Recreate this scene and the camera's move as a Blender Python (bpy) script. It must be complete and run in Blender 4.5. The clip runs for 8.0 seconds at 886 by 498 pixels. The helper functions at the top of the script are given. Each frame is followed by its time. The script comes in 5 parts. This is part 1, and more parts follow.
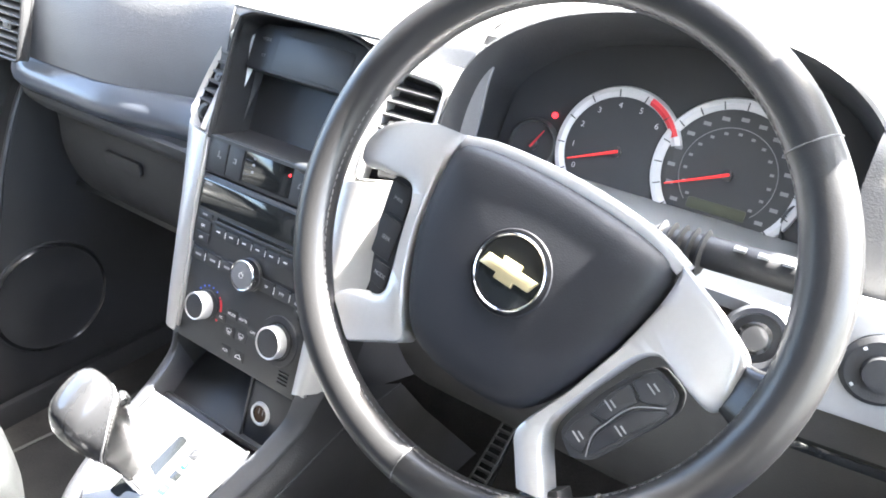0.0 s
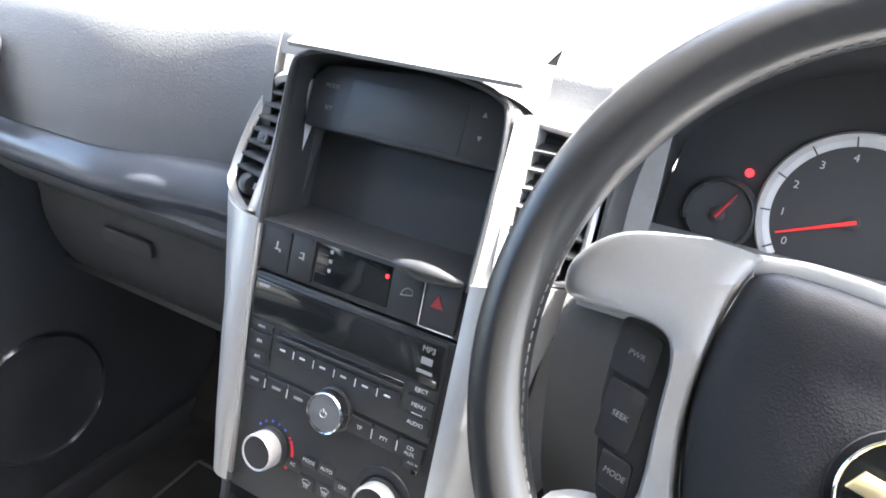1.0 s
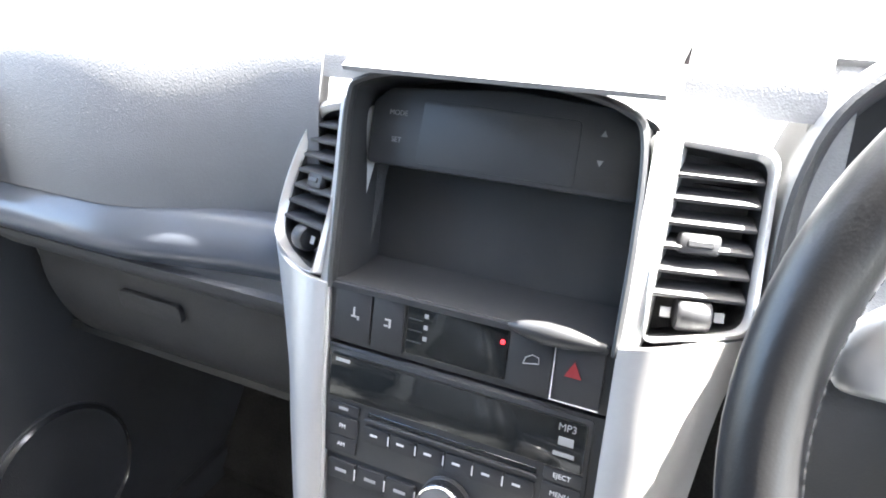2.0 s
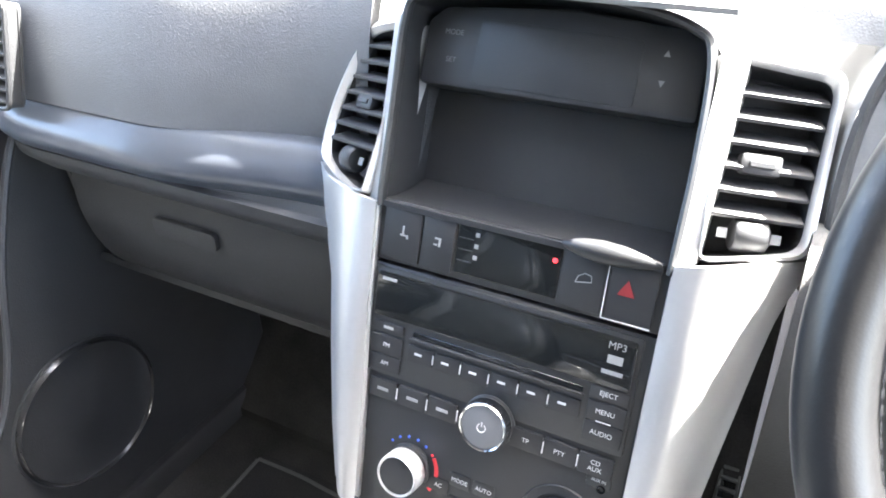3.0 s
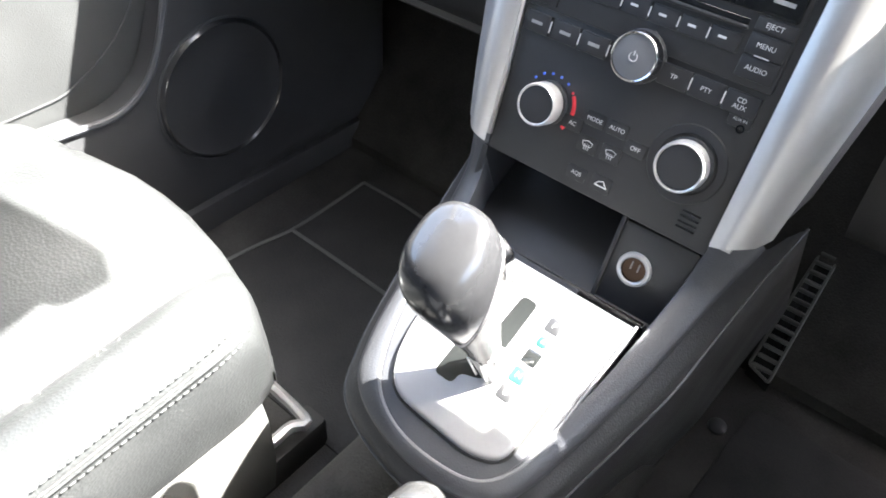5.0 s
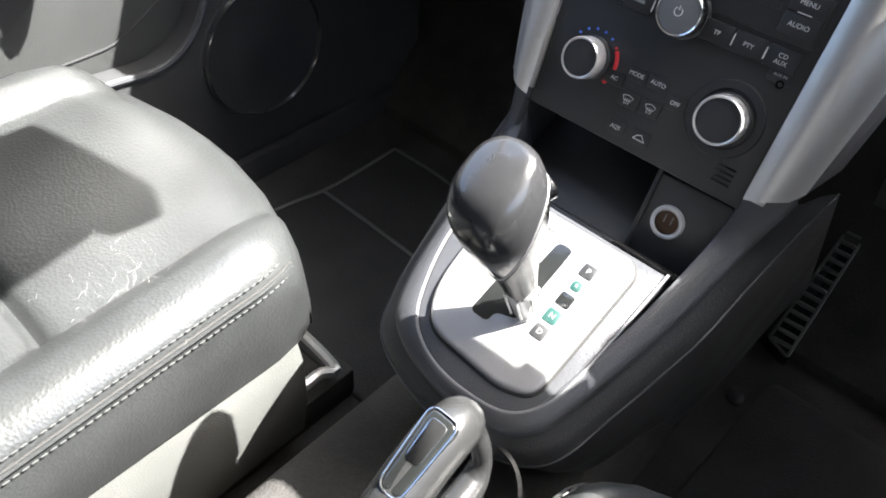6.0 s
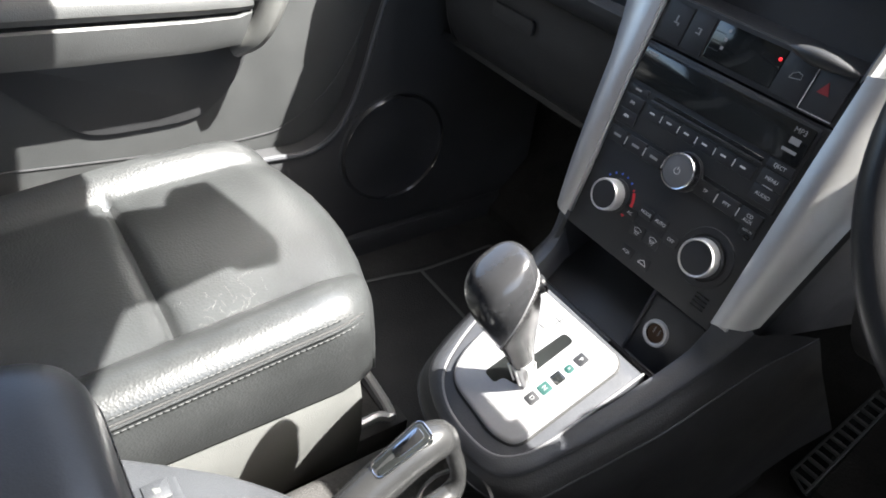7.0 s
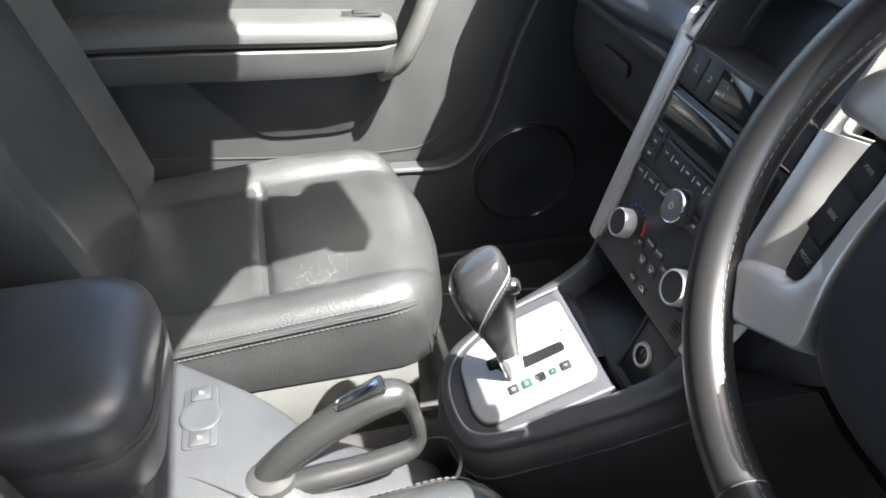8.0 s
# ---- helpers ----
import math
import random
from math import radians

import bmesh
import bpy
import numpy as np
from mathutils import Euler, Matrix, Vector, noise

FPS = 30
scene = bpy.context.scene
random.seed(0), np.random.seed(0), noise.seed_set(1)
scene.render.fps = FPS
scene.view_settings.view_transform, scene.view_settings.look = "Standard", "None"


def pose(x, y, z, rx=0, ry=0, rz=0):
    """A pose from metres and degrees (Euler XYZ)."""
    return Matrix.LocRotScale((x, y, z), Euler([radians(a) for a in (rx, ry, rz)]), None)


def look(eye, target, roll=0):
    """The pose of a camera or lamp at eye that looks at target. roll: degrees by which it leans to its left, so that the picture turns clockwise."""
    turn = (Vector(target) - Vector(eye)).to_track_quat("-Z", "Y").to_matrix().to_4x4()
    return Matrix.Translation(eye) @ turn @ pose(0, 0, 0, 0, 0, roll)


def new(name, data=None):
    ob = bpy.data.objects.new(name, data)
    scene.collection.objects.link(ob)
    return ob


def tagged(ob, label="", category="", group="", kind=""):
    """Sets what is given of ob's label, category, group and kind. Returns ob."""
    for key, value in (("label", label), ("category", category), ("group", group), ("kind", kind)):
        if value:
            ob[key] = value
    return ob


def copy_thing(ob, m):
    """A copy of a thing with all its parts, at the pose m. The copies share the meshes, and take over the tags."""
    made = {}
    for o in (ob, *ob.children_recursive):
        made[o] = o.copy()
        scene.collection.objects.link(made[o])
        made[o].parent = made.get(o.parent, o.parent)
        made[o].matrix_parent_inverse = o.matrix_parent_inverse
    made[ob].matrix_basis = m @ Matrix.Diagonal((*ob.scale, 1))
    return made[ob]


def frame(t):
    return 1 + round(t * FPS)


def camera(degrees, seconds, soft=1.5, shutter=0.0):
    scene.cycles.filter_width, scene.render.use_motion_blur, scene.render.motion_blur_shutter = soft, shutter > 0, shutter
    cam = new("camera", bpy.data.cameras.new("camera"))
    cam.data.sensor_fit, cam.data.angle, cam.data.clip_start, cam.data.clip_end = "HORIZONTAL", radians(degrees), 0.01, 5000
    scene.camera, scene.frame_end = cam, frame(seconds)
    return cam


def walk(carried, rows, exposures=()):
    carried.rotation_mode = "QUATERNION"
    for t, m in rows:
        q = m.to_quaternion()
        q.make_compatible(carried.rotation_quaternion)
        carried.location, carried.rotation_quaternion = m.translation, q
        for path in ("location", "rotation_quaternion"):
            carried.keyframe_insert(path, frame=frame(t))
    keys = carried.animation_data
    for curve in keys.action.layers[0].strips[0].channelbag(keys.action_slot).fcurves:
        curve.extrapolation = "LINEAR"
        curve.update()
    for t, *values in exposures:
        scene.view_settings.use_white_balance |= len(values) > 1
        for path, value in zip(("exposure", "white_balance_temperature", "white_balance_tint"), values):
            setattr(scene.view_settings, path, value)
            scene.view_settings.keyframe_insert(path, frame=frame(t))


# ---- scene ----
cam = camera(62.3, 8.0, soft=1.8)
PATH = [
    (0, (0.569, -0.459, 0.962), (-0.398, 1.012, 0.013), 4.2),
    (0.3, (0.509, -0.448, 0.957), (-0.433, 0.995, -0.057), 2.5),
    (0.5, (0.458, -0.424, 0.953), (-0.496, 1.008, -0.066), 1.5),
    (0.8, (0.36, -0.378, 0.946), (-0.543, 1.106, -0.044), 1.7),
    (1, (0.314, -0.345, 0.936), (-0.587, 1.168, -0.011), 1.7),
    (1.2, (0.269, -0.323, 0.935), (-0.61, 1.205, -0.01), 1.2),
    (1.5, (0.222, -0.305, 0.933), (-0.643, 1.238, 0.0), -1.6),
    (1.7, (0.195, -0.288, 0.932), (-0.642, 1.256, -0.025), -3.4),
    (2.8, (0.163, -0.307, 0.911), (-0.724, 1.169, -0.107), -3.3),
    (3, (0.156, -0.322, 0.901), (-0.681, 1.158, -0.152), -1.9),
    (3.5, (0.17, -0.347, 0.861), (-0.751, 1.01, -0.283), -0.5),
    (4, (0.175, -0.386, 0.832), (-0.732, 0.924, -0.377), 1.6),
    (4.5, (0.177, -0.412, 0.798), (-0.714, 0.818, -0.503), 2.7),
    (5, (0.183, -0.446, 0.778), (-0.696, 0.716, -0.592), 4.0),
    (5.2, (0.187, -0.456, 0.766), (-0.693, 0.683, -0.623), 4.5),
    (6.3, (0.205, -0.502, 0.767), (-0.711, 0.599, -0.629), 6.7),
    (6.5, (0.234, -0.512, 0.79), (-0.821, 0.531, -0.551), 5.4),
    (7, (0.349, -0.527, 0.874), (-0.911, 0.431, -0.347), 6.2),
    (7.5, (0.451, -0.464, 0.92), (-0.931, 0.295, -0.31), 2.5),
    (8, (0.55, -0.363, 0.932), (-1.023, 0.008, -0.247), -0.1),
]
walk(cam, [(t, look(eye, target, roll)) for t, eye, target, roll in PATH],
     exposures=[(0.0, 5.1), (1.0, 4.7), (1.7, 4.95), (2.8, 5.3), (4.0, 5.25), (5.2, 4.45), (6.3, 3.4), (7.0, 3.3), (8.0, 3.25)])

# ---- daylight: a high sun from the front right, through the windscreen ----
SUN = Vector((0.50, 0.455, 1.0)).normalized()
world = bpy.data.worlds.new("sky")
scene.world = world
world.use_nodes = True
wn = world.node_tree
sky = wn.nodes.new("ShaderNodeTexSky")
sky.sky_type = "NISHITA"
sky.sun_disc = False
sky.dust_density = 4.0
sky.air_density = 0.8
sky.sun_elevation = math.asin(SUN.z)
sky.sun_rotation = math.atan2(SUN.x, SUN.y)
bg = wn.nodes["Background"]
bg.inputs["Strength"].default_value = 0.115
wn.links.new(sky.outputs[0], bg.inputs["Color"])
sun_data = bpy.data.lights.new("sun", "SUN")
sun_data.energy = 5.0
sun_data.angle = radians(0.53)
sun_data.color = (1.0, 0.965, 0.91)
sun_ob = new("sun", sun_data)
sun_ob.matrix_world = look(SUN * 10, (0, 0, 0))


# ---- materials ----
def material(name, colour, rough=0.5, metal=0.0, vary=0.12, grain=0.0, grain_scale=900.0, patch=14.0, coat=0.0, scratch=0.0, spec=0.5):
    """Base colour with blotches at two sizes, uneven gloss, and a fine pressed grain as bump."""
    m = bpy.data.materials.new(name)
    m.use_nodes = True
    nt = m.node_tree
    b = nt.nodes["Principled BSDF"]
    b.inputs["Metallic"].default_value = metal
    b.inputs["Coat Weight"].default_value = coat
    b.inputs["Coat Roughness"].default_value = 0.08
    b.inputs["Specular IOR Level"].default_value = spec
    co = nt.nodes.new("ShaderNodeTexCoord")
    big = nt.nodes.new("ShaderNodeTexNoise")
    big.inputs["Scale"].default_value = patch
    big.inputs["Detail"].default_value = 6
    nt.links.new(co.outputs["Object"], big.inputs["Vector"])
    small = nt.nodes.new("ShaderNodeTexNoise")
    small.inputs["Scale"].default_value = patch * 22
    small.inputs["Detail"].default_value = 3
    nt.links.new(co.outputs["Object"], small.inputs["Vector"])
    add = nt.nodes.new("ShaderNodeMath")
    add.operation = "MULTIPLY_ADD"
    add.inputs[1].default_value = 0.45
    nt.links.new(small.outputs["Fac"], add.inputs[0])
    nt.links.new(big.outputs["Fac"], add.inputs[2])
    ramp = nt.nodes.new("ShaderNodeValToRGB")
    ramp.color_ramp.elements[0].position = 0.45
    ramp.color_ramp.elements[1].position = 0.95
    ramp.color_ramp.elements[0].color = (*[c * (1 - vary) for c in colour], 1)
    ramp.color_ramp.elements[1].color = (*[min(1, c * (1 + vary)) for c in colour], 1)
    nt.links.new(add.outputs[0], ramp.inputs[0])
    nt.links.new(ramp.outputs[0], b.inputs["Base Color"])
    rr = nt.nodes.new("ShaderNodeMapRange")
    rr.inputs["From Min"].default_value = 0.4
    rr.inputs["From Max"].default_value = 1.0
    rr.inputs["To Min"].default_value = max(0.03, rough * 0.82)
    rr.inputs["To Max"].default_value = min(1.0, rough * 1.2)
    nt.links.new(add.outputs[0], rr.inputs["Value"])
    b.inputs["Roughness"].default_value = rough
    if rough >= 0.36:
        nt.links.new(rr.outputs[0], b.inputs["Roughness"])
    if grain:
        vo = nt.nodes.new("ShaderNodeTexVoronoi")
        vo.inputs["Scale"].default_value = grain_scale
        nt.links.new(co.outputs["Object"], vo.inputs["Vector"])
        height = nt.nodes.new("ShaderNodeMath")
        height.operation = "MULTIPLY"
        height.inputs[1].default_value = 0.0006 * grain
        nt.links.new(vo.outputs["Distance"], height.inputs[0])
        if scratch:
            wr = nt.nodes.new("ShaderNodeTexNoise")
            wr.inputs["Scale"].default_value = 42
            wr.inputs["Detail"].default_value = 2
            nt.links.new(co.outputs["Object"], wr.inputs["Vector"])
            fold = nt.nodes.new("ShaderNodeMath")
            fold.operation = "MULTIPLY_ADD"
            fold.inputs[1].default_value = 0.004 * scratch
            nt.links.new(wr.outputs["Fac"], fold.inputs[0])
            nt.links.new(height.outputs[0], fold.inputs[2])
            height = fold
        bump = nt.nodes.new("ShaderNodeBump")
        bump.inputs["Strength"].default_value = 1.0
        bump.inputs["Distance"].default_value = 1.0
        nt.links.new(height.outputs[0], bump.inputs["Height"])
        nt.links.new(bump.outputs[0], b.inputs["Normal"])
    return m


def glowing(name, colour, strength):
    m = bpy.data.materials.new(name)
    m.use_nodes = True
    b = m.node_tree.nodes["Principled BSDF"]
    b.inputs["Base Color"].default_value = (*colour, 1)
    b.inputs["Emission Color"].default_value = (*colour, 1)
    b.inputs["Emission Strength"].default_value = strength
    return m


def clear_glass(name, tint, rough=0.01):
    """A thin pane: light passes straight through, with a clear reflection that grows towards grazing views."""
    m = bpy.data.materials.new(name)
    m.use_nodes = True
    nt = m.node_tree
    nt.nodes.remove(nt.nodes["Principled BSDF"])
    through_it = nt.nodes.new("ShaderNodeBsdfTransparent")
    through_it.inputs["Color"].default_value = (*tint, 1)
    gloss = nt.nodes.new("ShaderNodeBsdfGlossy")
    gloss.inputs["Roughness"].default_value = rough
    fresnel = nt.nodes.new("ShaderNodeFresnel")
    fresnel.inputs["IOR"].default_value = 1.45
    mix = nt.nodes.new("ShaderNodeMixShader")
    nt.links.new(fresnel.outputs[0], mix.inputs[0])
    nt.links.new(through_it.outputs[0], mix.inputs[1])
    nt.links.new(gloss.outputs[0], mix.inputs[2])
    nt.links.new(mix.outputs[0], nt.nodes["Material Output"].inputs["Surface"])
    return m


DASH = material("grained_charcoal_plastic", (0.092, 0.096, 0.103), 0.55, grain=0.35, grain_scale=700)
# paler copy of the dash plastic; the sun on top is in the colour
DASHTOP = material("sunlit_dash_plastic", (0.17, 0.175, 0.18), 0.6, grain=0.35, grain_scale=700)
# dark plastic; this tone also carries shade low in the cabin
DARK = material("dark_plastic_with_shade", (0.0210, 0.0218, 0.0235), 0.6, grain=0.3, grain_scale=600)
FACE = material("black_fascia_plastic", (0.0185, 0.0192, 0.0205), 0.42, grain=0.12, grain_scale=1200)
KEY = material("soft_black_key", (0.0145, 0.015, 0.0165), 0.5, grain=0.1, grain_scale=1200)
SHINY = material("black_display_lens", (0.010, 0.011, 0.011), 0.08, vary=0.3, coat=0.5)
SILVER = material("silver_paint", (0.49, 0.49, 0.485), 0.36, metal=0.7, vary=0.05, grain=0.05, grain_scale=2500)
KNEE = material("grey_knee_plastic", (0.058, 0.056, 0.054), 0.55, grain=0.35, grain_scale=700)
STRIP = material("gloss_grey_strip", (0.050, 0.056, 0.068), 0.30, vary=0.04, coat=0.25)
CHROME = material("bright_chrome", (0.62, 0.62, 0.63), 0.14, metal=1.0, vary=0.04)
PLATEM = material("brushed_silver_plate", (0.32, 0.32, 0.325), 0.38, metal=0.5, vary=0.06, grain=0.05, grain_scale=2500)
CONSOLE = material("grey_console_plastic", (0.040, 0.042, 0.047), 0.40, grain=0.2, grain_scale=700)
LIGHTGREY = material("light_grey_trim", (0.080, 0.082, 0.079), 0.5, grain=0.35, grain_scale=700)
DOORGREY = material("grey_door_plastic", (0.035, 0.0368, 0.0372), 0.45, grain=0.35, grain_scale=700)
LEATHER = material("black_seat_leather", (0.0270, 0.0287, 0.0292), 0.30, vary=0.25, grain=0.34, grain_scale=340, spec=0.8)
WHEELSKIN = material("black_wheel_leather", (0.0145, 0.0145, 0.0150), 0.34, vary=0.10, grain=0.06, grain_scale=700)
HUB = material("black_airbag_cover", (0.0105, 0.0113, 0.0138), 0.55, grain=0.14, grain_scale=900, spec=0.25)
CARPET = material("black_carpet", (0.036, 0.035, 0.034), 1.0, vary=0.4, grain=1.0, grain_scale=380, spec=0.1)
MATM = material("charcoal_floor_mat", (0.030, 0.030, 0.031), 0.9, vary=0.3, grain=1.0, grain_scale=420, spec=0.2)
SEAM = material("grey_mat_piping", (0.085, 0.085, 0.085), 0.7)
SCUFF = material("pale_scuff", (0.16, 0.16, 0.155), 0.6, vary=0.3)
PALETHREAD = material("grey_thread", (0.055, 0.057, 0.057), 0.7)
THREAD = material("dark_grey_thread", (0.048, 0.048, 0.048), 0.7)
PADSKIN = material("smooth_black_pad", (0.024, 0.0255, 0.028), 0.36, vary=0.2, grain=0.12, grain_scale=600)
ARMTOP = material("smooth_grey_armrest", (0.037, 0.0385, 0.0385), 0.45, grain=0.3, grain_scale=700)
RUBBER = material("black_rubber", (0.02, 0.02, 0.02), 0.7, grain=0.3)
WHITE = material("white_print", (0.50, 0.50, 0.50), 0.6, vary=0.03)
GREYP = material("grey_print", (0.21, 0.213, 0.215), 0.6, vary=0.03)
RED = material("red_print", (0.55, 0.03, 0.04), 0.5, vary=0.05)
BLUE = material("blue_print", (0.05, 0.12, 0.55), 0.5, vary=0.05)
GREEN = material("green_print", (0.003, 0.036, 0.031), 0.5, vary=0.05)
DULLRED = material("dull_red_print", (0.17, 0.013, 0.016), 0.5, vary=0.05)
GOLD = material("gold_emblem", (0.56, 0.47, 0.27), 0.34, metal=0.7, vary=0.08)
NEEDLE = glowing("lit_red_needle", (0.9, 0.04, 0.04), 0.025)
LAMPRED = glowing("lit_red_lamp", (1.0, 0.03, 0.04), 0.10)
GRIPM = material("worn_grey_grip", (0.0185, 0.0188, 0.019), 0.27, vary=0.15, grain=0.15)
RINGM = material("satin_silver_ring", (0.50, 0.50, 0.50), 0.28, metal=0.45, vary=0.04)
REARM = material("grey_rear_console", (0.033, 0.035, 0.038), 0.42, vary=0.15, grain=0.3, grain_scale=700)
EDGE = material("satin_grey_edge", (0.20, 0.20, 0.205), 0.35, metal=0.3, vary=0.1)
CAP = material("smooth_grey_cap", (0.022, 0.0225, 0.024), 0.20, metal=0.1, vary=0.15, coat=0.3)
BRONZE = material("brown_socket_metal", (0.035, 0.021, 0.014), 0.35, metal=0.8)
HEADLINER = material("grey_headliner", (0.30, 0.295, 0.28), 0.9, grain=0.4)
DIAL = material("dark_dial_face", (0.030, 0.031, 0.033), 0.5)
DIALRING = material("silver_dial_ring", (0.52, 0.52, 0.53), 0.45, metal=0.1, vary=0.04)
LCD = material("olive_lcd", (0.05, 0.055, 0.035), 0.3)
GROUND = material("worn_concrete", (0.10, 0.098, 0.092), 0.9, vary=0.25, grain=0.6, grain_scale=60, patch=0.8)


# ---- mesh helpers ----
def thing(name, label, category, at=(0, 0, 0), group="", kind=""):
    ob = new(name)
    ob.location = at
    ob.empty_display_size = 0.05
    return tagged(ob, label, category, group, kind)


def part(name, bm, mat, parent=None, label="", m=None, sharp=38):
    """Links a bmesh as one mesh object under a thing or part, in world metres or in the local frame m."""
    if m is not None:
        bm.transform(m)
    bmesh.ops.recalc_face_normals(bm, faces=bm.faces)
    for f in bm.faces:
        f.smooth = True
    for e in bm.edges:
        if len(e.link_faces) == 2 and e.calc_face_angle(0) > radians(sharp):
            e.smooth = False
    top = parent
    shift = Vector((0, 0, 0))
    while top is not None:
        shift += top.location
        top = top.parent
    bm.transform(Matrix.Translation(-shift))
    me = bpy.data.meshes.new(name)
    bm.to_mesh(me)
    bm.free()
    me.materials.append(mat)
    ob = new(name, me)
    ob.parent = parent
    return tagged(ob, label)


def join(*bms):
    out = bms[0]
    for b in bms[1:]:
        me = bpy.data.meshes.new("scrap")
        b.to_mesh(me)
        b.free()
        out.from_mesh(me)
        bpy.data.meshes.remove(me)
    return out


def box(x0, x1, y0, y1, z0, z1, r=0.003, seg=2):
    bm = bmesh.new()
    bmesh.ops.create_cube(bm, size=1, matrix=Matrix.Translation(((x0 + x1) / 2, (y0 + y1) / 2, (z0 + z1) / 2)) @ Matrix.Diagonal((x1 - x0, y1 - y0, z1 - z0, 1)))
    if r:
        bmesh.ops.bevel(bm, geom=bm.edges[:], offset=r, segments=seg, affect="EDGES", profile=0.5, clamp_overlap=True)
    return bm


def rounded(pts, r, n=5):
    """A closed outline with its corners rounded."""
    out = []
    for i, p in enumerate(pts):
        p, a, b = Vector(p), Vector(pts[i - 1]), Vector(pts[(i + 1) % len(pts)])
        rr = r[i] if isinstance(r, (list, tuple)) else r
        ea, eb = (a - p), (b - p)
        ra, rb = min(rr, ea.length * 0.48), min(rr, eb.length * 0.48)
        pa, pb = p + ea.normalized() * ra, p + eb.normalized() * rb
        for k in range(n + 1):
            t = k / n
            out.append((1 - t) ** 2 * pa + 2 * t * (1 - t) * p + t * t * pb)
    return [(v.x, v.y) for v in out]


def prism(pts, h0, h1, bev=0.0015, seg=2):
    """A plate of the outline pts (x, y) from h0 up to h1, its upper rim softened."""
    bm = bmesh.new()
    n = len(pts)
    c = Vector((sum(p[0] for p in pts) / n, sum(p[1] for p in pts) / n))
    rings = [[bm.verts.new((x, y, h0)) for x, y in pts]]
    steps = [(0, h1 - bev)] + [(bev * (1 - math.cos(math.pi / 2 * k / seg)), h1 - bev + bev * math.sin(math.pi / 2 * k / seg)) for k in range(1, seg + 1)] if bev else [(0, h1)]
    nrm = []
    area = sum(pts[i - 1][0] * pts[i][1] - pts[i][0] * pts[i - 1][1] for i in range(n))
    s = 1 if area > 0 else -1
    for i in range(n):
        d = Vector(pts[(i + 1) % n]) - Vector(pts[i - 1])
        d = d.normalized() if d.length > 1e-9 else Vector((0, 0))
        nrm.append(Vector((-d.y, d.x)) * s)
    for inset, h in steps:
        rings.append([bm.verts.new((p[0] + nrm[i].x * inset, p[1] + nrm[i].y * inset, h)) for i, p in enumerate(pts)])
    for a, b in zip(rings, rings[1:]):
        for i in range(n):
            j = (i + 1) % n
            bm.faces.new((a[i], a[j], b[j], b[i]))
    bm.faces.new(rings[0][::-1])
    bm.faces.new(rings[-1])
    return bm


def lathe(profile, n=40, axis_m=None):
    """A turned piece: profile of (radius, height) round the z axis; a zero radius closes it."""
    bm = bmesh.new()
    rings = []
    for r, h in profile:
        if r <= 1e-6:
            rings.append([bm.verts.new((0, 0, h))])
        else:
            rings.append([bm.verts.new((r * math.cos(2 * math.pi * k / n), r * math.sin(2 * math.pi * k / n), h)) for k in range(n)])
    for a, b in zip(rings, rings[1:]):
        for k in range(n):
            j = (k + 1) % n
            if len(a) == 1 and len(b) > 1:
                bm.faces.new((a[0], b[j], b[k]))
            elif len(b) == 1 and len(a) > 1:
                bm.faces.new((a[k], a[j], b[0]))
            elif len(a) > 1:
                bm.faces.new((a[k], a[j], b[j], b[k]))
    if axis_m is not None:
        bm.transform(axis_m)
    return bm


def loft(rings, close=True, caps=True):
    """Skin over rings of equally many points."""
    bm = bmesh.new()
    vs = [[bm.verts.new(p) for p in r] for r in rings]
    n = len(rings[0])
    for a, b in zip(vs, vs[1:]):
        for i in range(n if close else n - 1):
            j = (i + 1) % n
            bm.faces.new((a[i], a[j], b[j], b[i]))
    if caps and close:
        bm.faces.new(vs[0][::-1])
        bm.faces.new(vs[-1])
    return bm


def smooth_path(pts, n=8, closed=False):
    """Catmull-Rom through the points."""
    P = [Vector(p) for p in pts]
    out = []
    m = len(P)
    for i in range(m if closed else m - 1):
        a = P[(i - 1) % m] if closed or i > 0 else P[i] * 2 - P[i + 1]
        b, c = P[i], P[(i + 1) % m]
        d = P[(i + 2) % m] if closed or i + 2 < m else c * 2 - b
        for k in range(n):
            t = k / n
            out.append(0.5 * ((2 * b) + (c - a) * t + (2 * a - 5 * b + 4 * c - d) * t * t + (3 * b - a - 3 * c + d) * t ** 3))
    if not closed:
        out.append(P[-1])
    return out


def tube(path, radius, n=10, closed=False, flat=1.0, up=(0, 0, 1)):
    """A round or flattened cord along a path; radius may be a list."""
    P = [Vector(p) for p in path]
    rings = []
    m = len(P)
    for i, p in enumerate(P):
        a = P[i - 1] if i or closed else p
        b = P[(i + 1) % m] if i + 1 < m or closed else p
        t = (b - a).normalized()
        s = t.cross(Vector(up))
        s = s.normalized() if s.length > 1e-6 else t.orthogonal().normalized()
        w = s.cross(t)
        r = radius[i] if isinstance(radius, (list, tuple)) else radius
        rings.append([p + s * r * math.cos(2 * math.pi * k / n) + w * r * flat * math.sin(2 * math.pi * k / n) for k in range(n)])
    if closed:
        rings.append(rings[0])
        bm = loft(rings, caps=False)
        bmesh.ops.remove_doubles(bm, verts=bm.verts, dist=1e-7)
        return bm
    return loft(rings)


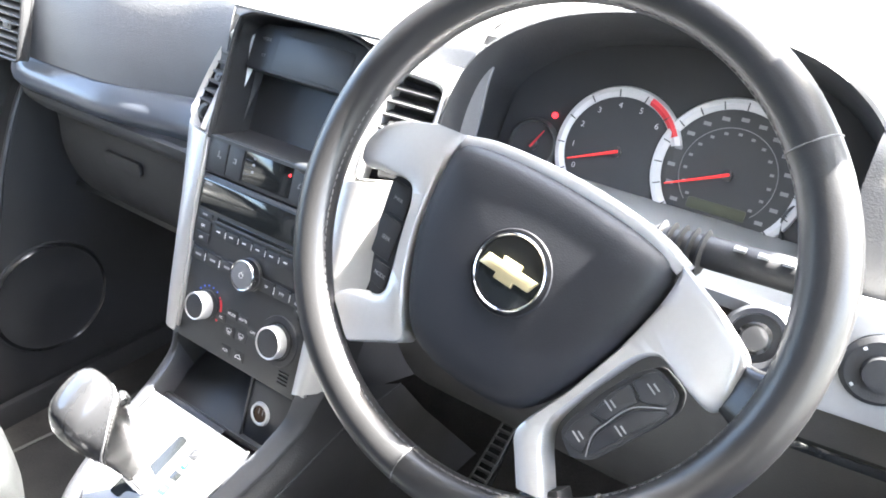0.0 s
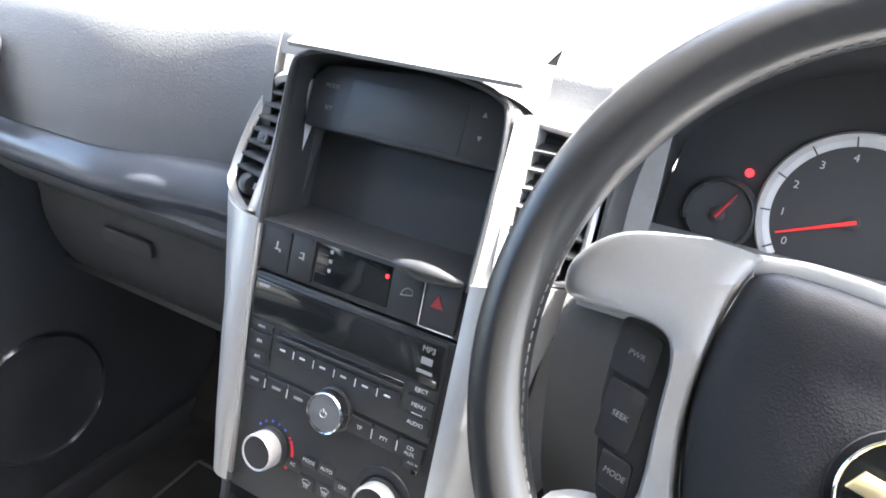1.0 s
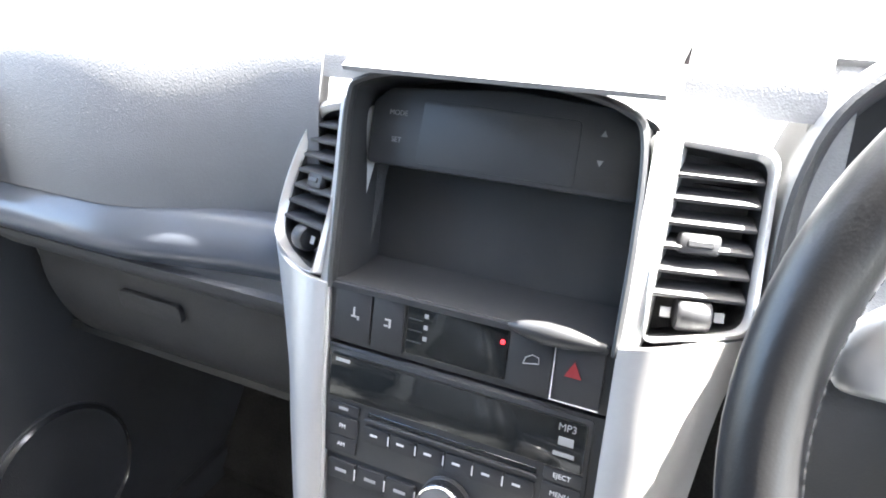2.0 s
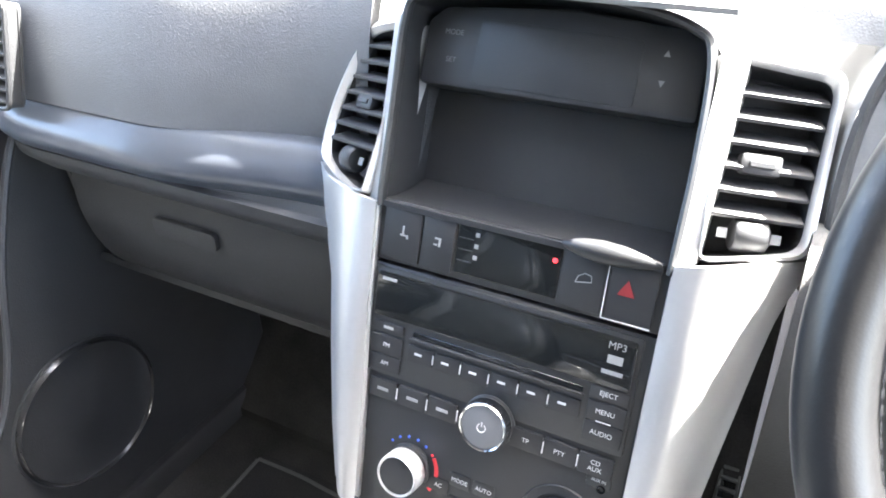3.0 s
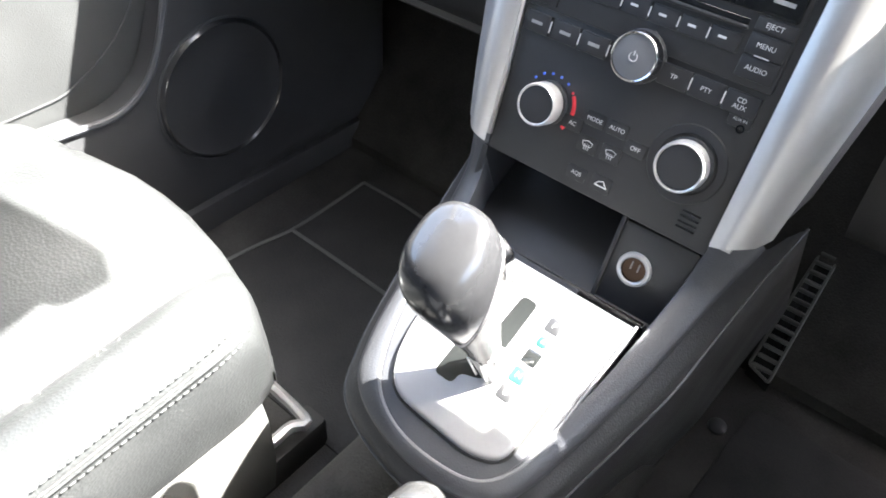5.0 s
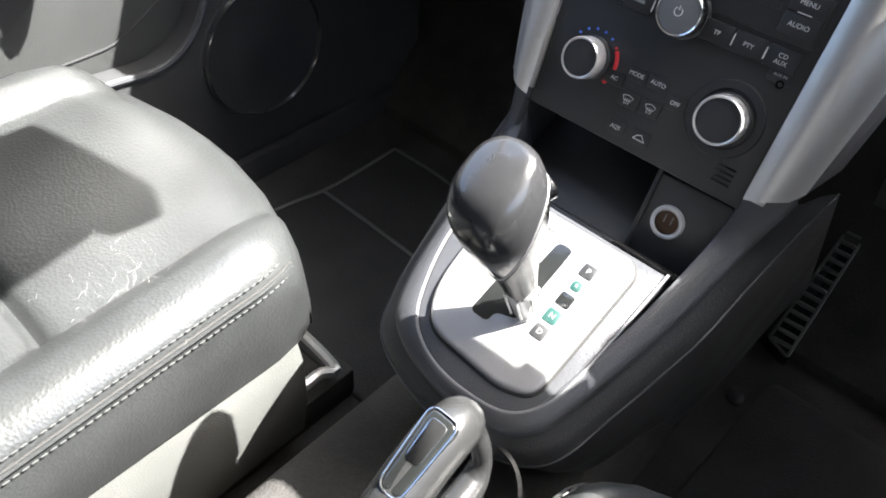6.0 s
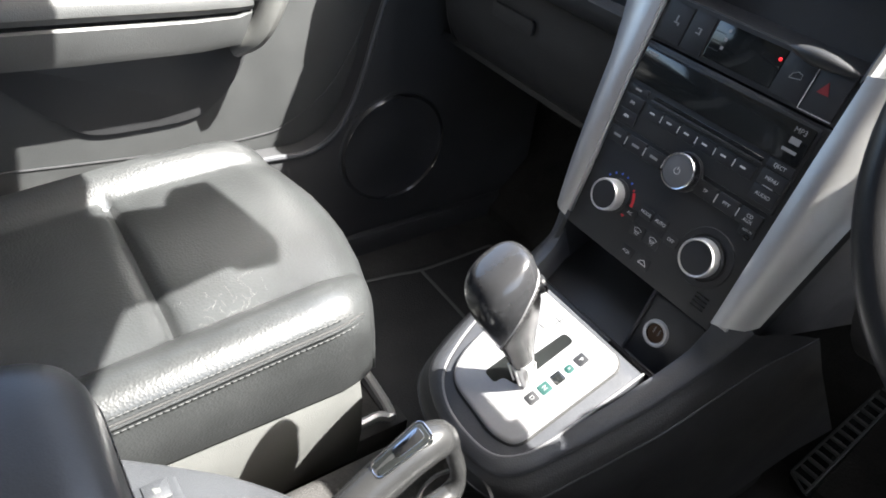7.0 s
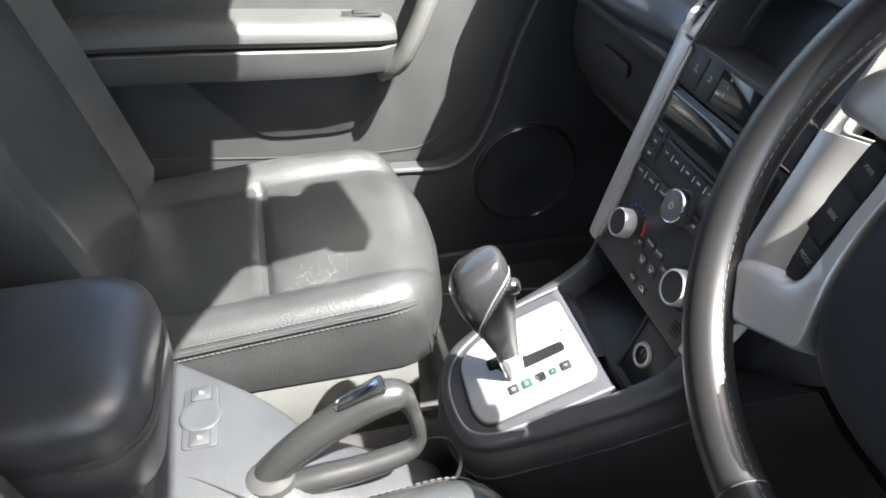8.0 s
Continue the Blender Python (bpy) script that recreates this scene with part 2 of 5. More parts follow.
def dashes(path, length, gap, r):
    """A row of separate stitches along a path, as one mesh."""
    P = [Vector(p) for p in path]
    out, run, i = bmesh.new(), 0.0, 0
    total = sum((b - a).length for a, b in zip(P, P[1:]))

    def at(s):
        for a, b in zip(P, P[1:]):
            d = (b - a).length
            if s <= d:
                return a + (b - a) * (s / d)
            s -= d
        return P[-1]
    rings = []
    while run + length < total:
        a, b = at(run), at(run + length)
        t = (b - a).normalized()
        s = t.orthogonal().normalized()
        w = t.cross(s)
        vs = [[out.verts.new(p + s * r * k * math.cos(q) + w * r * k * math.sin(q)) for q in (0, 1.57, 3.14, 4.71)] for p, k in ((a, 0.5), (a + (b - a) * 0.2, 1), (a + (b - a) * 0.8, 1), (b, 0.5))]
        for m, n in zip(vs, vs[1:]):
            for j in range(4):
                out.faces.new((m[j], m[(j + 1) % 4], n[(j + 1) % 4], n[j]))
        run += length + gap
    return out


def grid(fn, nu, nv):
    """A sheet of points fn(u, v), u and v from 0 to 1."""
    bm = bmesh.new()
    vs = [[bm.verts.new(fn(i / nu, j / nv)) for j in range(nv + 1)] for i in range(nu + 1)]
    for i in range(nu):
        for j in range(nv):
            bm.faces.new((vs[i][j], vs[i + 1][j], vs[i + 1][j + 1], vs[i][j + 1]))
    return bm


def thick(bm, d):
    """Gives a sheet its thickness."""
    bmesh.ops.recalc_face_normals(bm, faces=bm.faces)
    bmesh.ops.solidify(bm, geom=bm.faces[:], thickness=d)
    return bm


def letters(name, body, size, mat, parent, m, label=""):
    """Printed characters, centred at the origin of m."""
    cu = bpy.data.curves.new(name, "FONT")
    cu.body, cu.size, cu.align_x, cu.align_y, cu.extrude = body, size, "CENTER", "CENTER", 0.0001
    tmp = bpy.data.objects.new("scrap", cu)
    me = bpy.data.meshes.new_from_object(tmp)
    bpy.data.objects.remove(tmp)
    bpy.data.curves.remove(cu)
    bm = bmesh.new()
    bm.from_mesh(me)
    bpy.data.meshes.remove(me)
    return part(name, bm, mat, parent, label, m)


def interp(table, x):
    return float(np.interp(x, [r[0] for r in table], [r[1] for r in table]))


def basis(o, ex, ey, ez):
    return Matrix(((ex[0], ey[0], ez[0], o[0]), (ex[1], ey[1], ez[1], o[1]), (ex[2], ey[2], ez[2], o[2]), (0, 0, 0, 1)))


T3 = Matrix.Translation
# frames: the leaning face of the centre stack, the shifter plate, the steering wheel
STACK = basis((0, -0.0135, 0.4385), (1, 0, 0), (0, 0.3373, 0.9414), (0, -0.9414, 0.3373))
PLATE = basis((0, -0.105, 0.365), (1, 0, 0), (0, 0.925, 0.3793), (0, -0.3793, 0.925))
WHEEL = basis((0.368, -0.068, 0.712), (1, 0, 0), (0, 0.469, 0.883), (0, -0.883, 0.469)) @ pose(0, 0, 0, 0, 0, -11.5) @ Matrix.Scale(1.06, 4)
RIMF = basis((0.3685, -0.0480, 0.7255), (0.9998, 0.0175, 0), (-0.0078, 0.446, 0.895), (0.0157, -0.895, 0.446)) @ pose(0, 0, 0, 0, 0, -11.5) @ Matrix.Scale(1.06, 4)

# ---- the setting: ground outside, cabin floor, roof, pillars, glass ----
def setting(name, bm, mat, label, category):
    ob = part(name, bm, mat)
    return tagged(ob, label, category, kind="structure")


setting("ground", box(-300, 300, -300, 300, -0.60, -0.50, 0), GROUND, "worn grey concrete ground outside the car", "ground")
floor_profile = [(-1.9, -0.03), (0.22, -0.03), (0.34, 0.0), (0.60, 0.30), (0.66, 0.55)]
setting("floor", thick(loft([[(x, p.x, p.y) for p in smooth_path([(a, b, 0) for a, b in floor_profile], 5)] for x in (-0.70, -0.2, 0.2, 0.70)], close=False), 0.02), CARPET, "black carpeted cabin floor rising to the toe board", "floor")
# unseen roof, pale for bounce, its front edge bowed to fit the shadow line
setting("ceiling", thick(grid(lambda u, v: (-0.675 + 1.35 * u, (-0.027 - 0.10 * max(0.0, min(1.0, (abs(1.35 * u - 0.675) - 0.12) / 0.18))) * (1 - v) - 1.92 * v, 1.235 - 0.05 * (2 * u - 1) ** 4 + 0.03 * math.sin(math.pi * v)), 40, 10), 0.03), HEADLINER, "pale fabric headliner under the car roof", "headliner")
setting("wall_rear", box(-0.70, 0.70, -1.98, -1.93, -0.03, 1.25, 0.01), DARK, "dark rear wall of the cabin", "wall")
for sx, nm in ((-1, "pillar_left"), (1, "pillar_right")):
    setting(nm, tube(smooth_path([(sx * 0.61, -0.145, 1.20), (sx * 0.66, 0.30, 1.03), (sx * 0.70, 0.71, 0.82)], 6), 0.035, 10), HEADLINER, "pale trimmed windscreen pillar", "pillar")
    setting(nm.replace("pillar", "post"), loft([[(sx * xx, yy, z) for xx, yy in ((0.62 + k, -0.72), (0.69 + k, -0.72), (0.69 + k, -0.90), (0.62 + k, -0.90))] for z, k in ((-0.03, 0.02), (0.6, 0.03), (1.22, -0.05))]), DARK, "dark trimmed post behind the front door", "pillar")
    setting(nm.replace("pillar", "sill"), box(min(sx * 0.62, sx * 0.74), max(sx * 0.62, sx * 0.74), -1.9, 0.5, -0.06, 0.035, 0.012), DARK, "dark plastic door sill", "sill")
# unseen wall added to keep daylight off the console's right side
setting("driver_side_wall", box(0.672, 0.70, -0.74, 0.42, 0.03, 0.66, 0.008), DARK, "plain dark unseen wall added on the driver's side to cut daylight", "door")
# rear sides, unseen, closed up to the roof to cut fill from behind
setting("rear_block_left", box(-0.72, -0.68, -1.95, -0.90, -0.03, 1.24, 0.01), DARK, "dark solid rear side, unseen, added to block daylight", "trim")
setting("rear_block_right", box(0.68, 0.72, -1.95, -0.90, -0.03, 1.24, 0.01), DARK, "dark solid rear side, unseen, added to block daylight", "trim")
screen = setting("windscreen", thick(grid(lambda u, v: ((2 * u - 1) * (0.60 + 0.10 * v), -0.035 - 0.025 * (2 * u - 1) ** 2 * (1 - v) + 0.78 * v - 0.07 * (2 * u - 1) ** 2 * v, 1.225 - 0.415 * v - 0.02 * (2 * u - 1) ** 2), 10, 6), 0.005), clear_glass("clear_windscreen", (0.97, 0.99, 0.98)), "clear raked car windscreen", "windscreen")
screen.visible_shadow = False

# ---- dashboard ----
dash = thing("dashboard", "charcoal moulded plastic car dashboard with a glossy grey strip", "dashboard", (0, 0.3, 0.4))
TOP = [(0.78, 0.795), (0.50, 0.815), (0.30, 0.822), (0.19, 0.815), (0.150, 0.803)]


def extrude_x(profile, x0, x1, n=14, bend=None, steps=4):
    pts = smooth_path([(a, b, 0) for a, b in profile], steps)
    def at(x, p):
        return (x, p.x + (bend(x) if bend else 0), p.y)
    return loft([[at(x0 + (x1 - x0) * k / n, p) for p in pts] for k in range(n + 1)], close=False)


def away(x):
    """The dashboard's face draws back towards the door."""
    return 0.10 * max(0.0, (abs(x) - 0.56) / 0.14) ** 2


def beside(x):
    """The passenger panel draws back beside the stack too."""
    k = max(0.0, min(1.0, (x + 0.40) / 0.20))
    return away(x) + 0.042 * k * k * (3 - 2 * k)


# the pads take the paler tone because sunlight falls on them
part("top_pad", join(thick(extrude_x(TOP, -0.70, -0.168, 26, beside), 0.012), thick(extrude_x([(0.78, 0.795), (0.50, 0.815), (0.30, 0.820), (0.23, 0.812), (0.195, 0.802)], -0.172, 0.215, 10), 0.012), thick(extrude_x([(0.78, 0.795), (0.50, 0.813), (0.36, 0.813), (0.29, 0.80)], 0.160, 0.58, 8), 0.012), thick(extrude_x(TOP, 0.580, 0.70, 4), 0.012)), DASHTOP, dash, "top pad, sunlight put into its pale grey")
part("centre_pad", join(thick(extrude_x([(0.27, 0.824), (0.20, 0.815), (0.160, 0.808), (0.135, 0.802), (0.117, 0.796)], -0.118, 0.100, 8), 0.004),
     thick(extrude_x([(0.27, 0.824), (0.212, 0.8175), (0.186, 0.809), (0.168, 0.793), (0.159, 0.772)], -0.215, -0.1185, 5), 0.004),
     thick(extrude_x([(0.27, 0.824), (0.212, 0.8175), (0.186, 0.809), (0.170, 0.793), (0.162, 0.772)], 0.1005, 0.180, 4), 0.004), thick(extrude_x([(0.30, 0.818), (0.22, 0.808), (0.190, 0.792), (0.170, 0.768), (0.155, 0.72), (0.130, 0.64)], 0.172, 0.196, 3), 0.004)), DASHTOP, dash, "pad above the stack, sunlight put into its pale grey")
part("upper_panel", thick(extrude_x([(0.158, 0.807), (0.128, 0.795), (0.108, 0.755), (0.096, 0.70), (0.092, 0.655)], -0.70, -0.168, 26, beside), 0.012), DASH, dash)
part("gloss_strip", thick(extrude_x([(0.130, 0.6555), (0.100, 0.6565), (0.085, 0.6465), (0.0755, 0.632), (0.0750, 0.618), (0.086, 0.604)], -0.70, -0.150, 26, lambda x: away(x) + 0.6 * (beside(x) - away(x)), 5), 0.010), STRIP, dash, "glossy dark grey curved strip")
# from here down the darker tone holds the shade under the strip
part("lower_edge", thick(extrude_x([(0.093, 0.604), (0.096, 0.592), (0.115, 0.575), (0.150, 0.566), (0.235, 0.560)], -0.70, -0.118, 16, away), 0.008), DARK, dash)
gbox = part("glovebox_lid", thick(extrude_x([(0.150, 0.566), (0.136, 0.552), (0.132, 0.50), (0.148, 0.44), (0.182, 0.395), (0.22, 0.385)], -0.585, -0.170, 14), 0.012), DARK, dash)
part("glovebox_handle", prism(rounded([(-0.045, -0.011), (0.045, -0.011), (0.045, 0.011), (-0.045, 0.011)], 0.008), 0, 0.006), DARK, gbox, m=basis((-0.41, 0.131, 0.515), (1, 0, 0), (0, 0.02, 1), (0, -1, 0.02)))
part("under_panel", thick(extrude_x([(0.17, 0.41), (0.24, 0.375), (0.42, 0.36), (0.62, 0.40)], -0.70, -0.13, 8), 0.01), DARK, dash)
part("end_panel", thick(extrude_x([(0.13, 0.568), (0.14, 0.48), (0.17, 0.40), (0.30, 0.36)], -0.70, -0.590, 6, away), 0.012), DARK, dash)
# knee panel stands further out so that it shades the console flank
part("knee_panel", thick(extrude_x([(0.115, 0.668), (0.082, 0.655), (0.070, 0.60), (0.082, 0.50), (0.14, 0.40), (0.24, 0.36), (0.6, 0.42)], 0.165, 0.70, 14, away), 0.012), KNEE, dash, "grey lower panel beside the column")
part("driver_end_panel", thick(extrude_x([(0.158, 0.805), (0.128, 0.79), (0.108, 0.74), (0.10, 0.70), (0.105, 0.66)], 0.545, 0.70, 6, away), 0.012), KNEE, dash)


def vent_outline_width(outline, v):
    """Left and right u of a closed outline at height v."""
    xs = []
    for i in range(len(outline)):
        (x0, y0), (x1, y1) = outline[i - 1], outline[i]
        if (y0 - v) * (y1 - v) < 0:
            xs.append(x0 + (x1 - x0) * (v - y0) / (y1 - y0))
    return (min(xs), max(xs)) if len(xs) > 1 else None


def air_vent(parent, m, outline, slats, first, last, knob, wheel, deep=0.032, frame_mat=None, frame_r=0.0035, base=0.0):
    """A louvre: dark duct, sloping slats, a slider on one slat and a thumb wheel below."""
    v = part("air_vent", join(loft([[(x, y, base + 0.001) for x, y in outline], [(x * 0.985 + 0.015 * outline[0][0], y, base - deep) for x, y in outline]], caps=False),
                              prism(outline, base - deep - 0.003, base - deep, 0)), DARK, parent, m=m)
    if frame_mat:
        part("vent_frame", tube([(x, y, base + 0.001) for x, y in outline], frame_r, 8, closed=True), frame_mat, v, m=m)
    for k in range(slats):
        y = first + (last - first) * k / (slats - 1)
        w = vent_outline_width(outline, y)
        if not w:
            continue
        a, b = w[0] + 0.001, w[1] - 0.001
        part("slat", box(a, b, -0.0080, 0.0080, -0.0015, 0.0015, 0.001, 2), KEY, v, m=m @ T3((0, y, base - 0.0035)) @ pose(0, 0, 0, -58))
    ku, kv, kw = knob
    part("slider", join(box(ku - kw, ku + kw, kv - 0.0065, kv + 0.0065, base - 0.006, base + 0.004, 0.003), box(ku - kw * 0.6, ku + kw * 0.6, kv - 0.002, kv + 0.002, base + 0.0035, base + 0.0052, 0.0006, 1)), KEY, v, "ribbed black slider", m=m)
    if wheel:
        wu, wv, ww = wheel
        part("thumb_wheel", lathe([(0, -ww), (0.009, -ww), (0.0105, -ww + 0.002), (0.0105, ww - 0.002), (0.009, ww), (0, ww)], 24, m @ T3((wu, wv, base - 0.004)) @ pose(0, 0, 0, 0, 90, 0)), KEY, v)
        for s in (-1, 1):
            part("mark", box(wu + s * (ww + 0.006) - 0.003, wu + s * (ww + 0.006) + 0.003, wv - 0.003, wv + 0.003, base - 0.003, base - 0.0022, 0), GREYP, v, m=m)
    return v


OUTER = basis((-0.560, 0.088, 0.70), (1, 0, 0), (0, 0.25, 0.968), (0, -0.968, 0.25))
air_vent(dash, OUTER, rounded([(-0.042, -0.048), (0.030, -0.048), (0.036, 0.05), (-0.038, 0.05)], 0.008), 8, -0.038, 0.04, (0.0, 0.0, 0.012), None, 0.012, KEY, 0.0025, 0.014)

# ---- centre stack ----
stack = thing("centre_stack", "black centre stack with silver side trims, radio and climate controls", "centre stack", (0, 0.05, 0.43))


def left_edge(v):
    return interp([(-0.03, -0.0990), (0.0, -0.1000), (0.08, -0.1040), (0.16, -0.1090), (0.22, -0.1110), (0.26, -0.1115), (0.38, -0.1110)], v)


def right_edge(v):
    return interp([(-0.03, 0.0965), (0.0, 0.0965), (0.16, 0.0955), (0.24, 0.0955), (0.38, 0.0945)], v)


# fascia below the open tray, cut to the lens and the slot
rows_v = [-0.019, 0.03, 0.08, 0.11, 0.185]
lower = [(left_edge(v), v) for v in rows_v] + [(right_edge(v), v) for v in rows_v[::-1]]
part("fascia", prism([(x, y - 0.004 * (1 - (x / 0.1) ** 2) if y < -0.01 else y) for x, y in lower], -0.03, 0.0, 0.0015), FACE, stack, m=STACK)
part("switch_panel", prism([(left_edge(0.187), 0.187), (left_edge(0.232), 0.232), (right_edge(0.232), 0.232), (right_edge(0.187), 0.187)][::-1], -0.03, 0.0, 0.0012), FACE, stack, m=STACK)
# arched hood round the tray
arch = [(left_edge(0.23), 0.226), (-0.1150, 0.30), (-0.1180, 0.358), (-0.1080, 0.3735), (-0.06, 0.3825), (-0.005, 0.3835), (0.045, 0.378), (0.076, 0.3700), (0.0895, 0.3560), (0.0945, 0.30), (right_edge(0.23), 0.226)]


def lean(v):
    """How far the upper stack leans back from the face below."""
    return -0.125 * max(0.0, v - 0.235)


arch3 = [(p.x, p.y, lean(p.y)) for p in smooth_path([(x, y, 0) for x, y in arch], 6)]
part("tray_hood", tube(arch3, 0.0030, 8, flat=1.6, up=(0, 0, 1)), FACE, stack, m=STACK)
inner = [(x * 0.988 - 0.0001, y * 0.995 + 0.0005) for x, y, h in arch3]
part("tray_wall", loft([[(x, y, lean(y) + 0.001) for x, y in inner], [(x * 0.95 - 0.0005, y * 0.97 + 0.008, lean(y) - 0.056) for x, y in inner]], close=False), FACE, stack, m=STACK)
back = [(x * 0.95 - 0.0005, y * 0.97 + 0.008) for x, y in inner]
part("tray_back", prism([(x * 1.07 + 0.0008, (y - 0.235) * 1.10 - 0.004) for x, y in back][::-1], -0.060, -0.050, 0), FACE, stack, m=STACK @ T3((0, 0.235, 0)) @ pose(0, 0, 0, -7.1))
part("tray_shelf", thick(grid(lambda u, v: (-0.109 + 0.2 * u, 0.2305 + 0.014 * v - 0.003 * math.sin(math.pi * v), 0.003 - 0.060 * v), 4, 6), 0.004), FACE, stack, m=STACK)
UPPER = STACK @ T3((0, 0.235, 0)) @ pose(0, 0, 0, -7.1) @ T3((0, -0.235, 0))
lip = part("display_panel", prism(rounded([(-0.1105, 0.318), (0.0865, 0.318), (0.0845, 0.366), (0.070, 0.3740), (-0.005, 0.3790), (-0.098, 0.3730), (-0.1110, 0.362)], 0.004), -0.055, -0.020, 0.002), FACE, stack, m=UPPER)
part("lens", prism(rounded([(-0.070, 0.322), (0.046, 0.322), (0.045, 0.364), (-0.069, 0.367)], 0.004), -0.03, -0.0195, 0.0004), FACE, lip, m=UPPER)
letters("lettering", "MODE", 0.0052, GREYP, lip, UPPER @ T3((-0.0885, 0.3555, -0.0195)))
letters("lettering", "SET", 0.0052, GREYP, lip, UPPER @ T3((-0.0875, 0.3365, -0.0195)))
for v, sg in ((0.358, 1), (0.339, -1)):
    part("arrow_mark", prism([(0.0582, v - 0.002 * sg), (0.0625, v - 0.002 * sg), (0.0604, v + 0.002 * sg)][::sg], -0.0202, -0.0195, 0), GREYP, lip, m=UPPER)
part("latch_mark", box(-0.020, 0.014, 0.286, 0.295, -0.054, -0.0515, 0.001), KEY, stack, m=UPPER)
# body behind the fascia
body = [(-0.118, -0.02), (-0.140, 0.15), (-0.150, 0.33), (0.150, 0.33), (0.140, 0.15), (0.118, -0.02)]
part("stack_body", prism(body[::-1], -0.30, -0.062, 0.002), DARK, stack, m=STACK)


def silver_trim(outer, deep, inner_edge, v0, v1, n=30):
    """A tapering bowed side trim from v0 up to v1 that wraps back towards its outer edge."""
    def at(u, w):
        v = v0(u) + (v1(u) - v0(u)) * w
        a, b = inner_edge(v), interp(outer, v)
        return (a + (b - a) * u, v, 0.006 + 0.007 * math.sin(math.pi * min(1, u * 1.1)) * (1 - 0.6 * max(0.0, w - 0.6)) + interp(deep, v) * u ** 1.7)
    return thick(grid(at, 12, n), 0.006)


for sgn, edge in ((-1, left_edge), (1, right_edge)):
    rim_v = [-0.008, 0.05, 0.10, 0.16, 0.226]
    side = [(edge(v) + sgn * 0.0004, v) for v in rim_v] + [(edge(v) + sgn * 0.016, v) for v in rim_v[::-1]]
    part("trim_backing", prism(side, -0.03, 0.0025, 0), SILVER, stack, m=STACK)
OUT_R = [(-0.02, 0.128), (0.008, 0.132), (0.026, 0.1340), (0.075, 0.1400), (0.117, 0.1450), (0.153, 0.1495), (0.182, 0.1530), (0.205, 0.1565), (0.222, 0.1610), (0.236, 0.1665), (0.250, 0.1710)]
DEEP_R = [(0.0, -0.013), (0.10, -0.017), (0.18, -0.024), (0.25, -0.042)]
OUT_L = [(-0.03, -0.122), (0.0, -0.128), (0.04, -0.140), (0.10, -0.157), (0.15, -0.172), (0.193, -0.189), (0.25, -0.2075)]
DEEP_L = [(0.0, -0.010), (0.04, -0.016), (0.10, -0.028), (0.15, -0.041), (0.193, -0.050), (0.25, -0.056)]
part("silver_trim", silver_trim(OUT_R, DEEP_R, lambda v: right_edge(v) + 0.0015, lambda u: -0.0085 + 0.013 * u + 0.007 * max(0.0, u - 0.85) / 0.15, lambda u: 0.2330 + 0.0140 * u), SILVER, stack, "silver painted side trim", m=STACK)
part("silver_trim", silver_trim(OUT_L, DEEP_L, lambda v: left_edge(v) - 0.0015, lambda u: -0.014 + 0.012 * u, lambda u: 0.2290 + 0.0100 * u), SILVER, stack, "silver painted side trim", m=STACK)
# louvre outlines, each in the frame of its own face, from its lower inner corner
VENT_R = rounded([(0.0020, 0.0010), (0.0600, 0.0135), (0.0630, 0.1130), (0.0010, 0.1185)], [0.008, 0.010, 0.010, 0.007])
VENT_L = rounded([(-0.0040, -0.0010), (-0.0160, 0.1205), (-0.0450, 0.1185), (-0.0690, 0.1120), (-0.0770, 0.0800), (-0.0800, 0.0450), (-0.0780, 0.0180), (-0.0600, 0.0070), (-0.0240, -0.0020)], [0.006, 0.005, 0.02, 0.014, 0.02, 0.02, 0.012, 0.014, 0.01])


def vent_surround(hole, grow_out):
    """A silver band round a louvre, wider at the foot."""
    c = Vector((sum(p[0] for p in hole) / len(hole), sum(p[1] for p in hole) / len(hole)))
    rings = []
    for g, h in ((0.0, -0.004), (0.0008, 0.003), (0.35, 0.007), (0.8, 0.006), (1.0, 0.0), (1.02, -0.02)):
        ring = []
        for x, y in hole:
            d = Vector((x, y)) - c
            o = d.normalized() * grow_out(x, y)
            foot = max(0.0, min(1.0, (0.024 - y) / 0.016))
            g1 = g * (1 - foot * 0.7)
            ring.append((x + o.x * g1, y + o.y * g1, h + foot * 0.003 * (g > 0.3)))
        rings.append(ring)
    return loft(rings, caps=False)


VR = STACK @ T3((0.1045, 0.2370, -0.0080)) @ pose(0, 0, 0, 0, 22, 0) @ pose(0, 0, 0, -9)
VL = STACK @ T3((-0.1185, 0.2335, -0.0020)) @ pose(0, 0, 0, 0, -25, 0) @ pose(0, 0, 0, -14)
part("vent_surround", vent_surround(VENT_R, lambda x, y: 0.0085 if x < 0.008 else 0.0105), SILVER, stack, "silver painted vent surround", m=VR)
part("vent_surround", vent_surround(VENT_L, lambda x, y: 0.009 if x > -0.02 else 0.0100), SILVER, stack, "silver painted vent surround", m=VL)
for outline in ([(0.0960, 0.232, 0.002), (0.1075, 0.234, -0.004), (0.1095, 0.30, -0.013), (0.1100, 0.358, -0.024), (0.0960, 0.360, -0.014), (0.0965, 0.30, -0.006)], [(-0.1120, 0.226, 0.003), (-0.1165, 0.30, -0.006), (-0.1200, 0.360, -0.014), (-0.1345, 0.357, -0.030), (-0.1285, 0.30, -0.018), (-0.1220, 0.228, -0.002)]):
    front = [(x, y, h + 0.0015) for x, y, h in outline]
    part("vent_pillar", loft([front, [(x, y, h - 0.02) for x, y, h in outline]]), SILVER, stack, "silver painted pillar", m=STACK)
